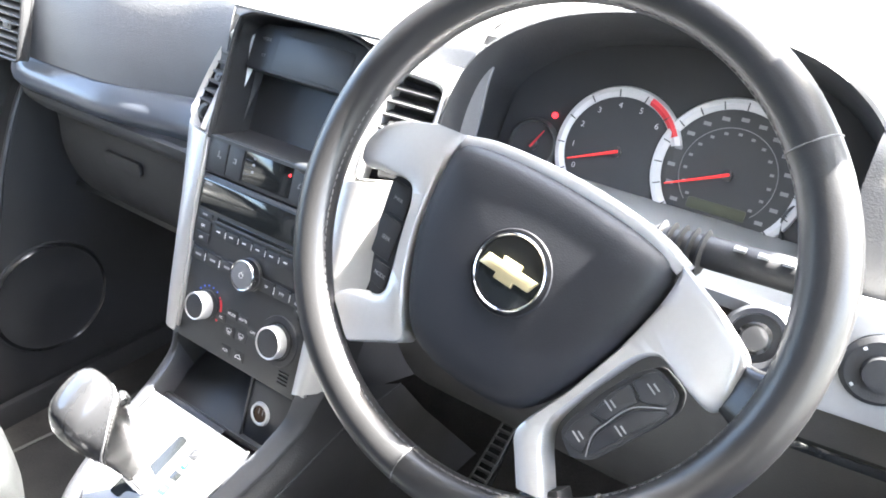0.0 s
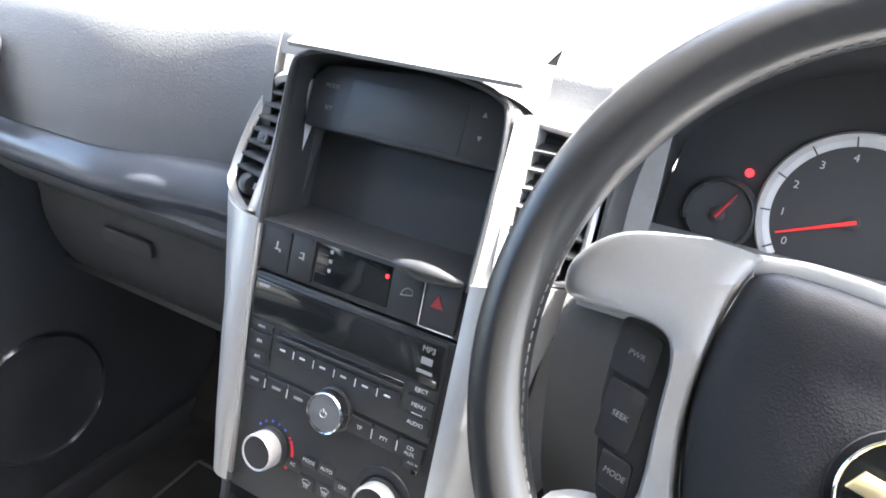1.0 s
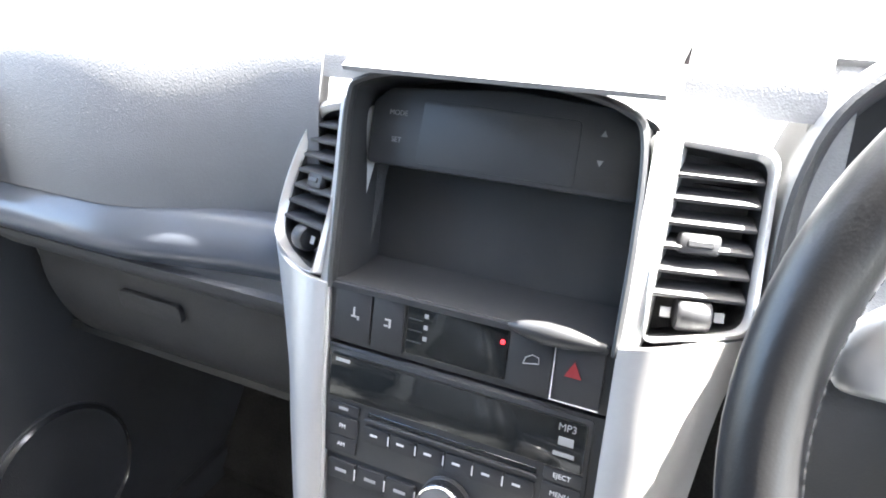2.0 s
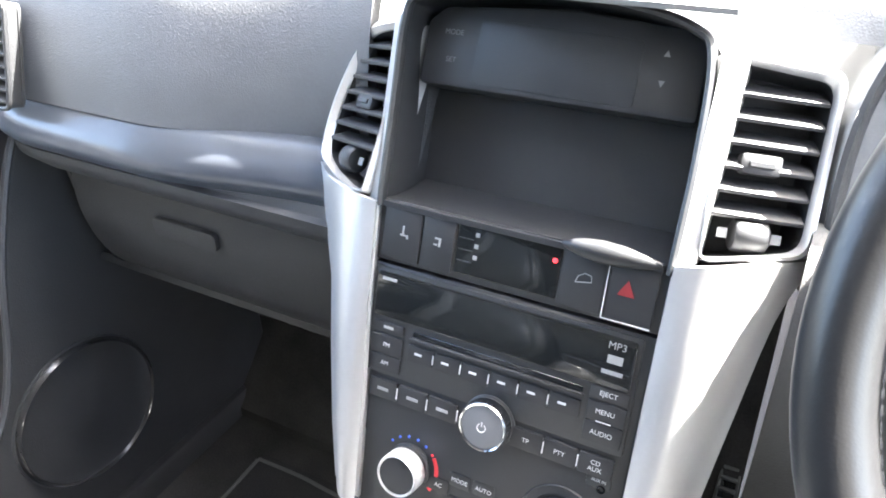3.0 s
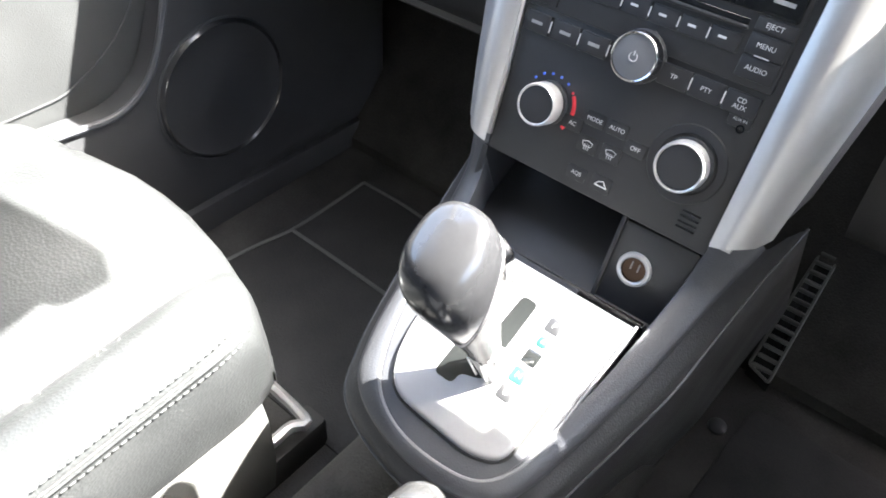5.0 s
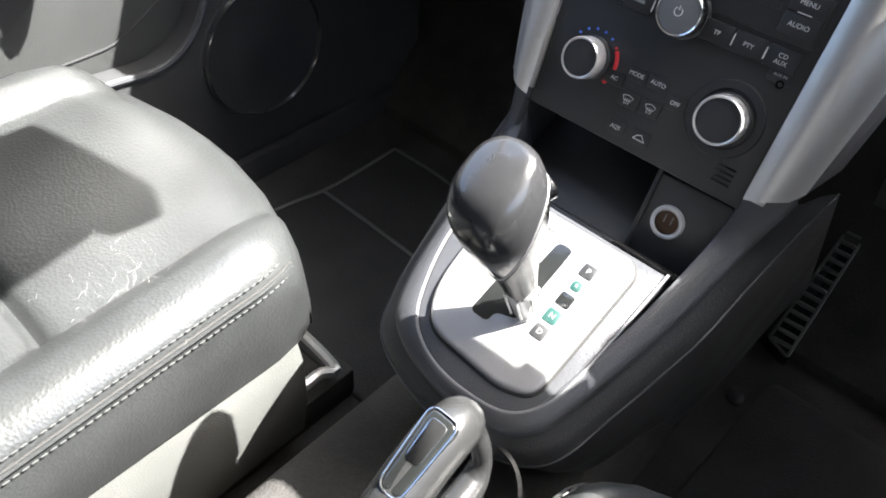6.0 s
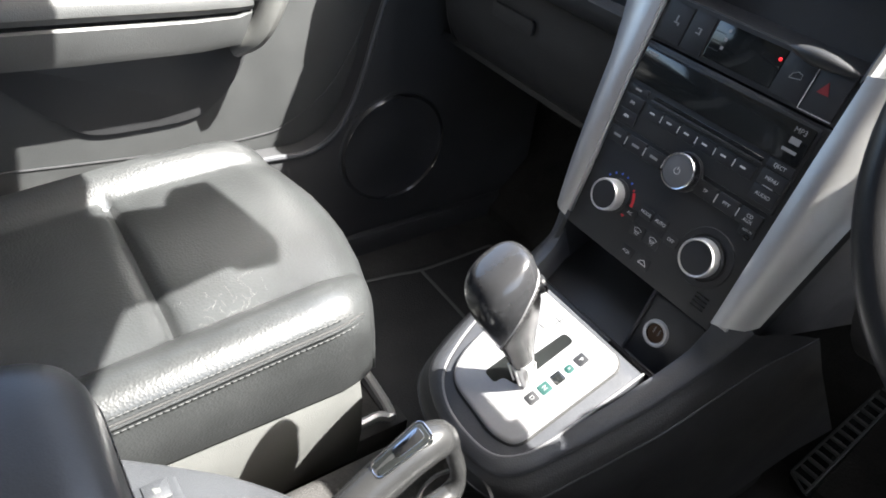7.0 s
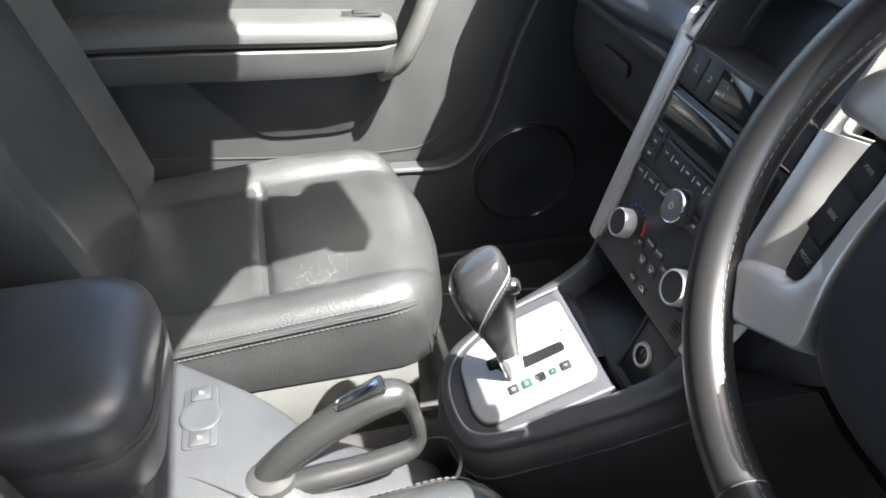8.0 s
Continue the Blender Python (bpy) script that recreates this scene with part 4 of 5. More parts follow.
for s in (-1, 1):
    k = part("window_switch", prism(rounded([(s * 0.031 - 0.010, -0.0105), (s * 0.031 + 0.010, -0.0105), (s * 0.031 + 0.010, 0.0105), (s * 0.031 - 0.010, 0.0105)], 0.002), 0.001, 0.0038, 0.0015), REARM, ws, m=WS)
    part("mark", prism([(s * 0.031 - 0.003, -0.003), (s * 0.031 + 0.003, -0.002), (s * 0.031 + 0.003, 0.003), (s * 0.031 - 0.001, 0.003)], 0.0037, 0.0042, 0), LIGHTGREY, k, m=WS)
part("cup_well", lathe([(0.036, 0.004), (0.039, 0.002), (0.036, 0.0), (0.034, -0.05), (0, -0.05)], 32, T3((0.060, -0.262, 0.272)) @ pose(0, 0, 0, 25)), FACE, console)

# ---- armrest ----
rest = thing("armrest", "dark leather padded armrest on the centre console", "armrest", (0, -0.68, 0.34))


def pad_outline(inset):
    """The armrest seen from above, rounded in front."""
    w = 0.110 - inset
    return rounded([(-w, -0.92), (w, -0.92), (w, -0.512 - inset), (-w, -0.512 - inset)], [0.002, 0.002, 0.062 - inset * 0.5, 0.062 - inset * 0.5], 10)


def pad_level(inset, z):
    return [(x, y, z + 0.004 * (1 - (x / 0.11) ** 2) * (z > 0.46)) for x, y in pad_outline(inset)]


PAD = [(0.012, 0.366), (0.003, 0.372), (0.0, 0.384), (-0.001, 0.405), (-0.001, 0.424), (0.0012, 0.4275), (0.0012, 0.4300), (-0.0005, 0.433), (0.001, 0.446)] + [(0.001 + 0.042 * (1 - math.cos(a)), 0.446 + 0.038 * math.sin(a)) for a in [math.pi / 2 * k / 7 for k in range(1, 8)]] + [(0.065, 0.4855), (0.088, 0.486)]
part("pad", loft([pad_level(i, z) for i, z in PAD]), PADSKIN, rest)
for z in (0.4250, 0.4330):
    part("seam", tube([(x, y, z) for x, y in pad_outline(-0.0004)[22:]], 0.0011, 5), RUBBER, rest)
for z in (0.4235, 0.4345):
    part("stitching", dashes([(x, y, z) for x, y in pad_outline(-0.0012)[22:]], 0.005, 0.002, 0.0006), THREAD, rest)
part("lid_base", box(-0.100, 0.100, -0.90, -0.530, 0.330, 0.372, 0.008), DARK, rest)

# ---- handbrake ----
brake = thing("handbrake", "grey moulded handbrake lever with a chrome button", "handbrake", (0.075, -0.40, 0.33))
loop_pts = [(0.078, -0.438, 0.312), (0.074, -0.418, 0.340), (0.070, -0.385, 0.366), (0.066, -0.345, 0.387), (0.064, -0.310, 0.401), (0.064, -0.291, 0.398), (0.066, -0.281, 0.380), (0.071, -0.275, 0.355), (0.073, -0.277, 0.338), (0.075, -0.290, 0.328), (0.077, -0.33, 0.320), (0.078, -0.38, 0.316), (0.078, -0.41, 0.313), (0.078, -0.438, 0.312)]
loop = smooth_path(loop_pts, 6)
rad = [interp([(0, 0.016), (12, 0.0175), (24, 0.0180), (29, 0.0165), (33, 0.0105), (37, 0.0075), (44, 0.0070), (50, 0.0095), (58, 0.013), (66, 0.015), (78, 0.016)], i) for i in range(len(loop))]
part("grip", tube(loop, rad, 14, flat=0.95, up=(1, 0, 0)), GRIPM, brake)
BT = basis((0.0645, -0.323, 0.4150), (1, 0, 0), (-0.04, 0.915, 0.400), (0, -0.400, 0.915))
BUTTON = rounded([(-0.0080, -0.034), (0.0080, -0.034), (0.0105, 0.018), (-0.0105, 0.018)], 0.007)
btn = part("release_button", prism(BUTTON, -0.010, 0.0008, 0.003, 3), SHINY, brake, "black release button in a chrome rim", BT)
part("button_rim", tube([(x, y, 0.0002) for x, y in BUTTON], 0.0008, 8, closed=True), CHROME, btn, "bright chrome rim", BT)
part("button_inlay", prism(rounded([(-0.0048, -0.014), (0.0048, -0.014), (0.0062, 0.013), (-0.0062, 0.013)], 0.0045), -0.002, 0.0018, 0.0006), CHROME, btn, "chrome inlay", BT)
part("boot", loft([[(0.078 + w * math.cos(a), y + d * math.sin(a), z) for a in [2 * math.pi * k / 16 for k in range(16)]] for w, d, y, z in ((0.024, 0.026, -0.425, 0.312), (0.022, 0.024, -0.425, 0.334), (0.015, 0.016, -0.424, 0.340))]), RUBBER, brake)

# ---- gear lever ----
lever = thing("gear_lever", "dark leather gear lever with a silver collar", "gear lever", (0.0, -0.15, 0.35))
base_p, top_p = Vector((0.0155, -0.156, 0.347)), Vector((0.0005, -0.1925, 0.476))
az = (top_p - base_p).normalized()
ax = Vector((1, 0, 0)) - az * az.x
ax.normalize()
LV = basis(base_p, ax, az.cross(ax), az)
part("collar", lathe([(0.0085, -0.004), (0.0090, 0.006), (0.0105, 0.018), (0.0125, 0.034), (0, 0.034)], 28, LV), RINGM, lever, "pale silver ribbed collar")
for i in range(7):
    part("collar_rib", box(-0.0011, 0.0011, 0.0098, 0.0118, 0.006, 0.031, 0.0006, 1), SILVER, lever, m=LV @ pose(0, 0, 0, 0, 0, 51.4 * i) @ pose(0, 0, 0, -4))
KN = [(0.0300, 0.0110, 0.0117, 0, 0.0000), (0.0394, 0.0119, 0.0130, 0, 0.0000), (0.0536, 0.0140, 0.0156, 0, -0.0005), (0.0678, 0.0166, 0.0188, 0, -0.0010), (0.0820, 0.0206, 0.0233, 0, -0.0020), (0.0961, 0.0241, 0.0270, 0, -0.0030), (0.1103, 0.0272, 0.0297, 0, -0.0035), (0.1245, 0.0288, 0.0310, 0, -0.0040), (0.1358, 0.0286, 0.0307, 0, -0.0040), (0.1434, 0.0274, 0.0294, 0, -0.0030), (0.1500, 0.0250, 0.0272, 0, -0.0020), (0.1552, 0.0215, 0.0238, 0, -0.0010), (0.1585, 0.0163, 0.0184, 0, 0.0000), (0.1604, 0.0058, 0.0068, 0, 0.0000)]


def knob_at(h, a, grow=0.0):
    """A point of the knob's skin at height h and turn a, in the lever's frame."""
    hs = [k[0] for k in KN]
    rx, ry, dy = (float(np.interp(h, hs, [k[i] for k in KN])) for i in (1, 2, 4))
    square = (abs(math.cos(a)) ** 2.5 + abs(math.sin(a)) ** 2.5) ** -0.4
    across = (ry + grow) * math.sin(a) * square
    return Vector(((rx + grow) * math.cos(a) * square, dy + across, h + 0.25 * across * max(0.0, h - 0.10) / 0.07))


def seam_height(a):
    return 0.107 + 0.036 * math.sin(a + 0.25) + 0.006 * math.cos(2 * a)


TURN = [2 * math.pi * k / 36 for k in range(36)]
part("grip", loft([[LV @ knob_at(KN[0][0] + (seam_height(a) + 0.002 - KN[0][0]) * k / 22, a) for a in TURN] for k in range(23)]), GRIPM, lever, "worn dark leather grip")
tops = [1 - (1 - k / 20) ** 1.7 for k in range(21)]
part("top_cap", loft([[LV @ knob_at(seam_height(a) + (KN[-1][0] - seam_height(a)) * k, a, 0.0009) + LV.to_3x3() @ Vector((0, 0, 0.0008 * k)) for a in TURN] for k in tops]), CAP, lever, "smooth dark grey top cap")
part("trim_band", tube([LV @ knob_at(seam_height(a) - 0.001, a, 0.0006) for a in TURN], 0.0010, 8, closed=True), EDGE, lever, "thin satin band under the cap")
part("stitching", dashes([LV @ knob_at(seam_height(a) - 0.0065, a, 0.0003) for a in TURN + [2 * math.pi]], 0.0028, 0.0013, 0.0007), THREAD, lever)
part("grip_seam", tube([LV @ knob_at(h, -1.2, 0.0002) for h in [0.045 + 0.0045 * k for k in range(9)]], 0.0006, 5), THREAD, lever)
part("lock_button", lathe([(0.0085, -0.006), (0.0085, 0.004), (0.0065, 0.0062), (0, 0.0068)], 24, LV @ T3((0.014, 0.0245, 0.124)) @ pose(0, 0, 0, -78, 0, -28)), CAP, lever)

# ---- seats ----
def seat_cushion_ring(y, drop, w, lift):
    zp = 0.315 + (y + 0.204) * 0.08 - drop
    zb = 0.185 + 0.02 * min(1, drop * 10)
    def seam(dx):
        return -0.010 * math.exp(-((y + 0.405) / 0.006) ** 2) * lift
    half = [(w - 0.020, zb), (w - 0.004, zb + 0.006), (w + 0.001, zb + 0.03), (w + 0.003, zp - 0.020), (w + 0.001, zp - 0.006), (w - 0.004, zp + 0.002), (w - 0.013, zp + 0.011 * lift), (w - 0.030, zp + 0.017 * lift), (w - 0.048, zp + 0.015 * lift), (w - 0.064, zp + 0.006 * lift), (w - 0.070, zp + 0.001 * lift), (w - 0.076, zp + 0.001 * lift + seam(0)), (w - 0.100, zp + 0.007 * lift + seam(0)), (w * 0.22, zp + 0.010 * lift + seam(0)), (0, zp + 0.010 * lift + seam(0))]
    pts = half + [(-x, z + 0.015 * lift * max(0.25, min(1.0, (-0.20 - y) / 0.14)) * math.exp(-((x - w + 0.040) / 0.032) ** 2)) for x, z in half[-2::-1]]
    bow = 0.040 * max(0.0, min(1.0, (y + 0.36) / 0.16))
    return [(x, y + bow * (1 - (x / 0.21) ** 2) - bow * 0.35 * (x / 0.21) ** 4, z) for x, z in pts]


def build_seat(name, label, at, group):
    st = thing(name, label, "car seat", (0, 0, 0), group)
    front = [(-0.186, 0.098, 0.93), (-0.187, 0.075, 0.95), (-0.190, 0.050, 0.965), (-0.197, 0.027, 0.98), (-0.208, 0.012, 0.99), (-0.226, 0.004, 1.0), (-0.250, 0.0, 1.0)]
    sts = [(y, d, 0.210 * s, 0.3 + 0.7 * (1 - min(1, d * 12))) for y, d, s in front]
    sts += [(y, 0.0, 0.210, 1.0) for y in (-0.29, -0.33, -0.36, -0.385, -0.394, -0.3985, -0.402, -0.405, -0.408, -0.4115, -0.416, -0.43, -0.47, -0.52, -0.58, -0.64, -0.70, -0.75)]
    part("seat_cushion", loft([seat_cushion_ring(*s) for s in sts]), LEATHER, st)
    for s in (-1, 1):
        pip = [(s * 0.2135, y, 0.315 + (y + 0.204) * 0.08 - 0.008) for y in (-0.70, -0.60, -0.50, -0.40, -0.30, -0.25)] + [(s * 0.207, -0.222, 0.303), (s * 0.190, -0.205, 0.293), (s * 0.12, -0.172, 0.282), (0, -0.1550, 0.278)]
        part("piping", tube(smooth_path(pip, 6), 0.0022, 6), LEATHER, st)
        part("stitching", dashes(smooth_path([(x * 1.006, y, z - 0.007) for x, y, z in pip], 6), 0.005, 0.002, 0.0007), PALETHREAD, st)
        part("stitching", dashes(smooth_path([(x * 0.985, y, z + 0.010) for x, y, z in pip[:7]], 6), 0.005, 0.002, 0.0007), PALETHREAD, st)
        part("seam_groove", tube(smooth_path([(x * 0.998, y, z + 0.0035) for x, y, z in pip], 6), 0.0012, 5), RUBBER, st)
        part("valance", loft([[(s * (0.196 + k), y, z) for z, k in ((0.03, 0.0), (0.10, 0.012), (0.165, 0.012), (0.195, 0.004), (0.195, -0.03), (0.03, -0.03))] for y in (-0.215, -0.235, -0.30, -0.45, -0.72)]), LIGHTGREY, st, "light grey plastic side cover")
        part("seat_rail", box(s * 0.16 - 0.018, s * 0.16 + 0.018, -0.72, -0.12, -0.02, 0.035, 0.006), RUBBER, st)
    part("front_skirt", box(-0.16, 0.16, -0.235, -0.215, 0.06, 0.20, 0.005), DARK, st)
    part("adjust_bar", tube(smooth_path([(0.16, -0.25, 0.05), (0.165, -0.17, 0.055), (0.150, -0.145, 0.06), (-0.150, -0.145, 0.06), (-0.165, -0.17, 0.055), (-0.16, -0.25, 0.05)], 6), 0.007, 8), SILVER, st, "metal slide adjuster bar")

    def back_ring(t):
        y0, z0 = -0.600 - 0.17 * t, 0.25 + 0.60 * t
        w = 0.205 + 0.020 * math.sin(math.pi * min(1, t * 1.1)) - 0.05 * max(0, t - 0.75)
        k = 1 if 0.06 < t < 0.95 else 0.6
        half = [(0, 0.02), (w * 0.45, 0.02), (w - 0.085, 0.022), (w - 0.072, 0.013), (w - 0.060, 0.030), (w - 0.035, 0.056), (w - 0.012, 0.048), (w, 0.020), (w + 0.002, -0.04), (w - 0.02, -0.085), (w * 0.4, -0.09), (0, -0.09)]
        pts = half + [(-x, d) for x, d in half[-2:0:-1]]
        return [(x * (0.97 if k < 1 else 1), y0 + d * k * 0.95, z0 + d * k * 0.32) for x, d in pts]
    part("backrest", loft([back_ring(t) for t in (0.0, 0.02, 0.06, 0.12, 0.25, 0.4, 0.6, 0.8, 0.92, 0.97, 1.0)]), LEATHER, st)
    part("head_restraint", loft([[(x * sx, -0.845 - 0.05 * t + d, 0.90 + 0.16 * t) for x, d in ((-0.13, 0), (-0.11, 0.04), (0, 0.05), (0.11, 0.04), (0.13, 0), (0.10, -0.05), (-0.10, -0.05))] for t, sx in ((0, 0.8), (0.15, 1), (0.7, 1), (1.0, 0.75))]), LEATHER, st)
    for s in (-1, 1):
        part("head_post", tube([(s * 0.06, -0.81, 0.83), (s * 0.06, -0.85, 0.93)], 0.006, 8), CHROME, st)
    st.location = at
    return st


SEAT_LABEL = "black creased leather front seat with stitched bolsters"
passenger_seat = build_seat("car_seat", SEAT_LABEL, (-0.385, -0.012, 0), "front seats")
copy_thing(passenger_seat, T3((0.332, -0.015, 0.025)))

rng = random.Random(7)
marks = bmesh.new()
for k in range(70):
    cx, cy = -0.235 + rng.gauss(0, 0.030), -0.352 + rng.gauss(0, 0.028)
    ang, ln = rng.uniform(0, 3.1), rng.uniform(0.004, 0.017)
    z = 0.315 + (cy + 0.012 + 0.204) * 0.08 + 0.0085
    pts = [(cx + ln * (i / 3 - 0.5) * math.cos(ang) + 0.002 * math.sin(i * 2 + k), cy + ln * (i / 3 - 0.5) * math.sin(ang), z + ln * (i / 3 - 0.5) * math.sin(ang) * 0.08) for i in range(4)]
    marks = join(marks, tube(pts, 0.00014, 4))
tagged(part("scuff_marks", marks, SCUFF, passenger_seat), "fine pale scuffs in the leather", kind="stuff")
bk = thing("seat_belt_buckle", "dark plastic seat belt buckle beside the passenger seat", "seat belt buckle", (-0.15, -0.66, 0.26))
part("stalk", tube([(-0.150, -0.70, 0.14), (-0.150, -0.67, 0.25)], 0.008, 8, flat=0.5), RUBBER, bk)
part("housing", join(box(-0.163, -0.137, -0.690, -0.650, 0.245, 0.305, 0.006)), DARK, bk)
part("press_button", box(-0.160, -0.140, -0.684, -0.656, 0.303, 0.309, 0.002), RED, bk)

# ---- passenger door ----
door = thing("door_left", "grey plastic passenger door trim with armrest, pocket and speaker", "car door", (-0.69, -0.3, 0.05), kind="structure")
DX = -0.672


part("door_panel", box(DX - 0.03, DX, -0.74, 0.42, 0.03, 0.65, 0.004), DOORGREY, door)
part("upper_roll", loft([[(DX + 0.030 * math.cos(a) - 0.004, y, 0.645 + 0.020 * math.sin(a)) for a in [2 * math.pi * k / 12 for k in range(12)]] for y in (0.40, 0.2, -0.1, -0.4, -0.74)]), DARK, door)
POCKET = [(0.150, 0.630), (0.110, 0.590), (0.082, 0.540), (0.047, 0.455), (0.016, 0.352), (-0.014, 0.284), (-0.045, 0.251), (-0.088, 0.235), (-0.154, 0.240), (-0.30, 0.246), (-0.72, 0.250)]
front_fill = [(0.42, 0.03), (0.42, 0.63)] + POCKET + [(-0.72, 0.03)]
DOORM = basis((DX, 0, 0), (0, 1, 0), (0, 0, 1), (1, 0, 0))
part("map_pocket", prism(rounded(front_fill, 0.02), 0.004, 0.040, 0.008, 3), DARK, door, "dark lower door pocket", DOORM)
lipc = smooth_path([(a, b, 0.040) for a, b in POCKET], 8)
part("pocket_lip", tube(lipc, 0.0050, 8), CONSOLE, door, "rounded grey pocket lip", DOORM)
SPK = DOORM @ T3((0.081, 0.205, 0.040))
spk = part("speaker", lathe([(0.108, -0.004), (0.108, 0.002), (0.100, 0.006), (0.094, 0.004), (0.06, 0.008), (0, 0.010)], 48, SPK), DARK, door, "round dark door speaker")
part("speaker_ring", lathe([(0.0985, 0.003), (0.0995, 0.0080), (0.1015, 0.0105), (0.1038, 0.0080), (0.1055, 0.003)], 56, SPK), CAP, spk)
# armrest and pull
ARM = [(-0.74, 0.466, 0.562), (-0.60, 0.460, 0.560), (-0.50, 0.455, 0.556), (-0.40, 0.448, 0.550), (-0.25, 0.442, 0.538), (-0.19, 0.444, 0.532), (-0.165, 0.452, 0.520)]
part("armrest", loft([[(DX + a * k, y, z0 + (z1 - z0) * b) for a, b in ((0, 0), (0.050, 0.0), (0.066, 0.06), (0.072, 0.20), (0.073, 0.52), (0.070, 0.55), (0.05, 0.57), (0, 0.57))] for (y, z0, z1), k in zip(ARM, (1, 1, 1, 1, 1, 0.95, 0.7))]), DOORGREY, door, "grey padded door armrest")
part("armrest_top", loft([[(DX + a * k, y, z0 + (z1 - z0) * b) for a, b in ((0.0, 0.585), (0.060, 0.585), (0.071, 0.61), (0.0765, 0.70), (0.075, 0.82), (0.067, 0.93), (0.052, 0.985), (0.030, 1.0), (0.0, 1.0))] for (y, z0, z1), k in zip(ARM, (1, 1, 1, 1, 1, 0.97, 0.75))]), ARMTOP, door, "smooth grey armrest top")
part("switch_bezel", prism(rounded([(-0.255, 0.012), (-0.185, 0.012), (-0.185, 0.040), (-0.255, 0.040)], 0.006), 0, 0.003, 0.001), KEY, door, m=basis((DX, 0, 0.535), (0, 1, 0), (1, 0, 0), (0, 0, 1)))
part("door_switch", box(DX + 0.016, DX + 0.034, -0.232, -0.205, 0.535, 0.542, 0.002), KEY, door)
part("pull_handle", tube(smooth_path([(DX + 0.030, -0.190, 0.436), (DX + 0.060, -0.164, 0.462), (DX + 0.070, -0.140, 0.508), (DX + 0.064, -0.110, 0.572), (DX + 0.030, -0.080, 0.640)], 7), [0.008] + [0.0155] * 26 + [0.010, 0.008], 12, flat=1.5, up=(1, 0, 0)), LIGHTGREY, door, "curved light grey pull handle")
part("pocket_inset", prism(rounded([(-0.545, 0.470), (-0.461, 0.375), (-0.410, 0.326), (-0.370, 0.318), (-0.250, 0.316), (-0.208, 0.342), (-0.172, 0.384), (-0.155, 0.430), (-0.25, 0.460), (-0.40, 0.465)], [0.01, 0.04, 0.03, 0.03, 0.04, 0.03, 0.03, 0.01, 0.01, 0.01]), -0.002, 0.006, 0.002), DARK, door, "dark inset below the armrest", DOORM)
part("panel_seam", tube(smooth_path([(-0.60, 0.30, 0.0005), (-0.30, 0.268, 0.0005), (-0.16, 0.264, 0.0005), (-0.10, 0.275, 0.0005), (-0.02, 0.33, 0.0005), (0.05, 0.45, 0.0005), (0.09, 0.60, 0.0005)], 6), 0.0016, 5), DARK, door, m=DOORM)
# this pane's tint is set to deepen the shade on the passenger seat
side_glass = setting("window_left", box(-0.680, -0.676, -0.74, 0.30, 0.64, 1.14, 0), clear_glass("tinted_passenger_glass", (0.86, 0.88, 0.88)), "closed passenger side window, tinted to dim the light on the seat", "window")
side_glass.visible_shadow = False
# unseen pane, added to dim the daylight entering from the right
right_glass = setting("driver_side_pane", box(0.684, 0.688, -0.74, 0.30, 0.655, 1.16, 0), clear_glass("tinted_side_glass", (0.88, 0.90, 0.89)), "unseen tinted pane added on the driver's side to cut fill light", "window")
right_glass.visible_shadow = False

# ---- floor mats ----
mat_thing = thing("floor_mat", "charcoal carpet floor mat with grey seams", "floor mat", (-0.40, 0.1, -0.02))
part("mat_sheet", prism(rounded([(-0.556, -0.14), (-0.165, -0.14), (-0.165, 0.27), (-0.530, 0.27), (-0.535, 0.15)], 0.02), -0.028, -0.008, 0.004), MATM, mat_thing)
for pts in ([(-0.553, -0.12), (-0.545, -0.033), (-0.534, 0.04), (-0.524, 0.090), (-0.523, 0.16), (-0.526, 0.252)], [(-0.523, 0.090), (-0.42, 0.090), (-0.316, 0.088), (-0.17, 0.085)], [(-0.526, 0.254), (-0.44, 0.256), (-0.373, 0.252), (-0.17, 0.245)]):
    part("seam", tube(smooth_path([(x, y, -0.006) for x, y in pts], 6), 0.0035, 6, flat=0.6), SEAM, mat_thing)
dm = thing("floor_mat", "charcoal carpet floor mat with grey seams", "floor mat", (0.40, 0.1, -0.02))
part("mat_sheet", prism(rounded([(0.15, -0.14), (0.55, -0.14), (0.52, 0.27), (0.17, 0.27)], 0.02), -0.028, -0.008, 0.004), MATM, dm)
part("fastener", lathe([(0.012, 0.0), (0.012, 0.004), (0.008, 0.007), (0, 0.007)], 20, T3((0.146, 0.205, -0.008))), KEY, dm, "small dark mat fastener")

# ---- footrest ----
fr = thing("footrest", "dark ribbed plastic footrest in the driver's footwell", "footrest", (0.19, 0.37, 0.0))
FR = basis((0.154, 0.370, 0.078), (1, 0.03, 0), (-0.03, 0.85, 0.527), (0, -0.527, 0.85))
part("plate", prism(rounded([(-0.020, -0.094), (0.015, -0.104), (0.015, 0.094), (-0.010, 0.098)], 0.004), -0.05, 0.004, 0.004), GRIPM, fr, m=FR)
# border and ribs toned paler to stand in for light missing down here
part("border", tube([(x, y, 0.004) for x, y in rounded([(-0.018, -0.090), (0.013, -0.101), (0.013, 0.091), (-0.009, 0.095)], 0.004)], 0.0022, 6, closed=True), LIGHTGREY, fr, m=FR)
for k in range(13):
    v = -0.088 + k * 0.0148
    part("rib", box(-0.015 + 0.006 * k / 13, 0.012, v - 0.003, v + 0.003, 0.003, 0.0085, 0.002, 1), LIGHTGREY, fr, m=FR)

# ---- instrument cluster ----
cluster = thing("instrument_cluster", "dark instrument cluster with silver-ringed dials and red needles", "instrument cluster", (0.37, 0.2, 0.7))
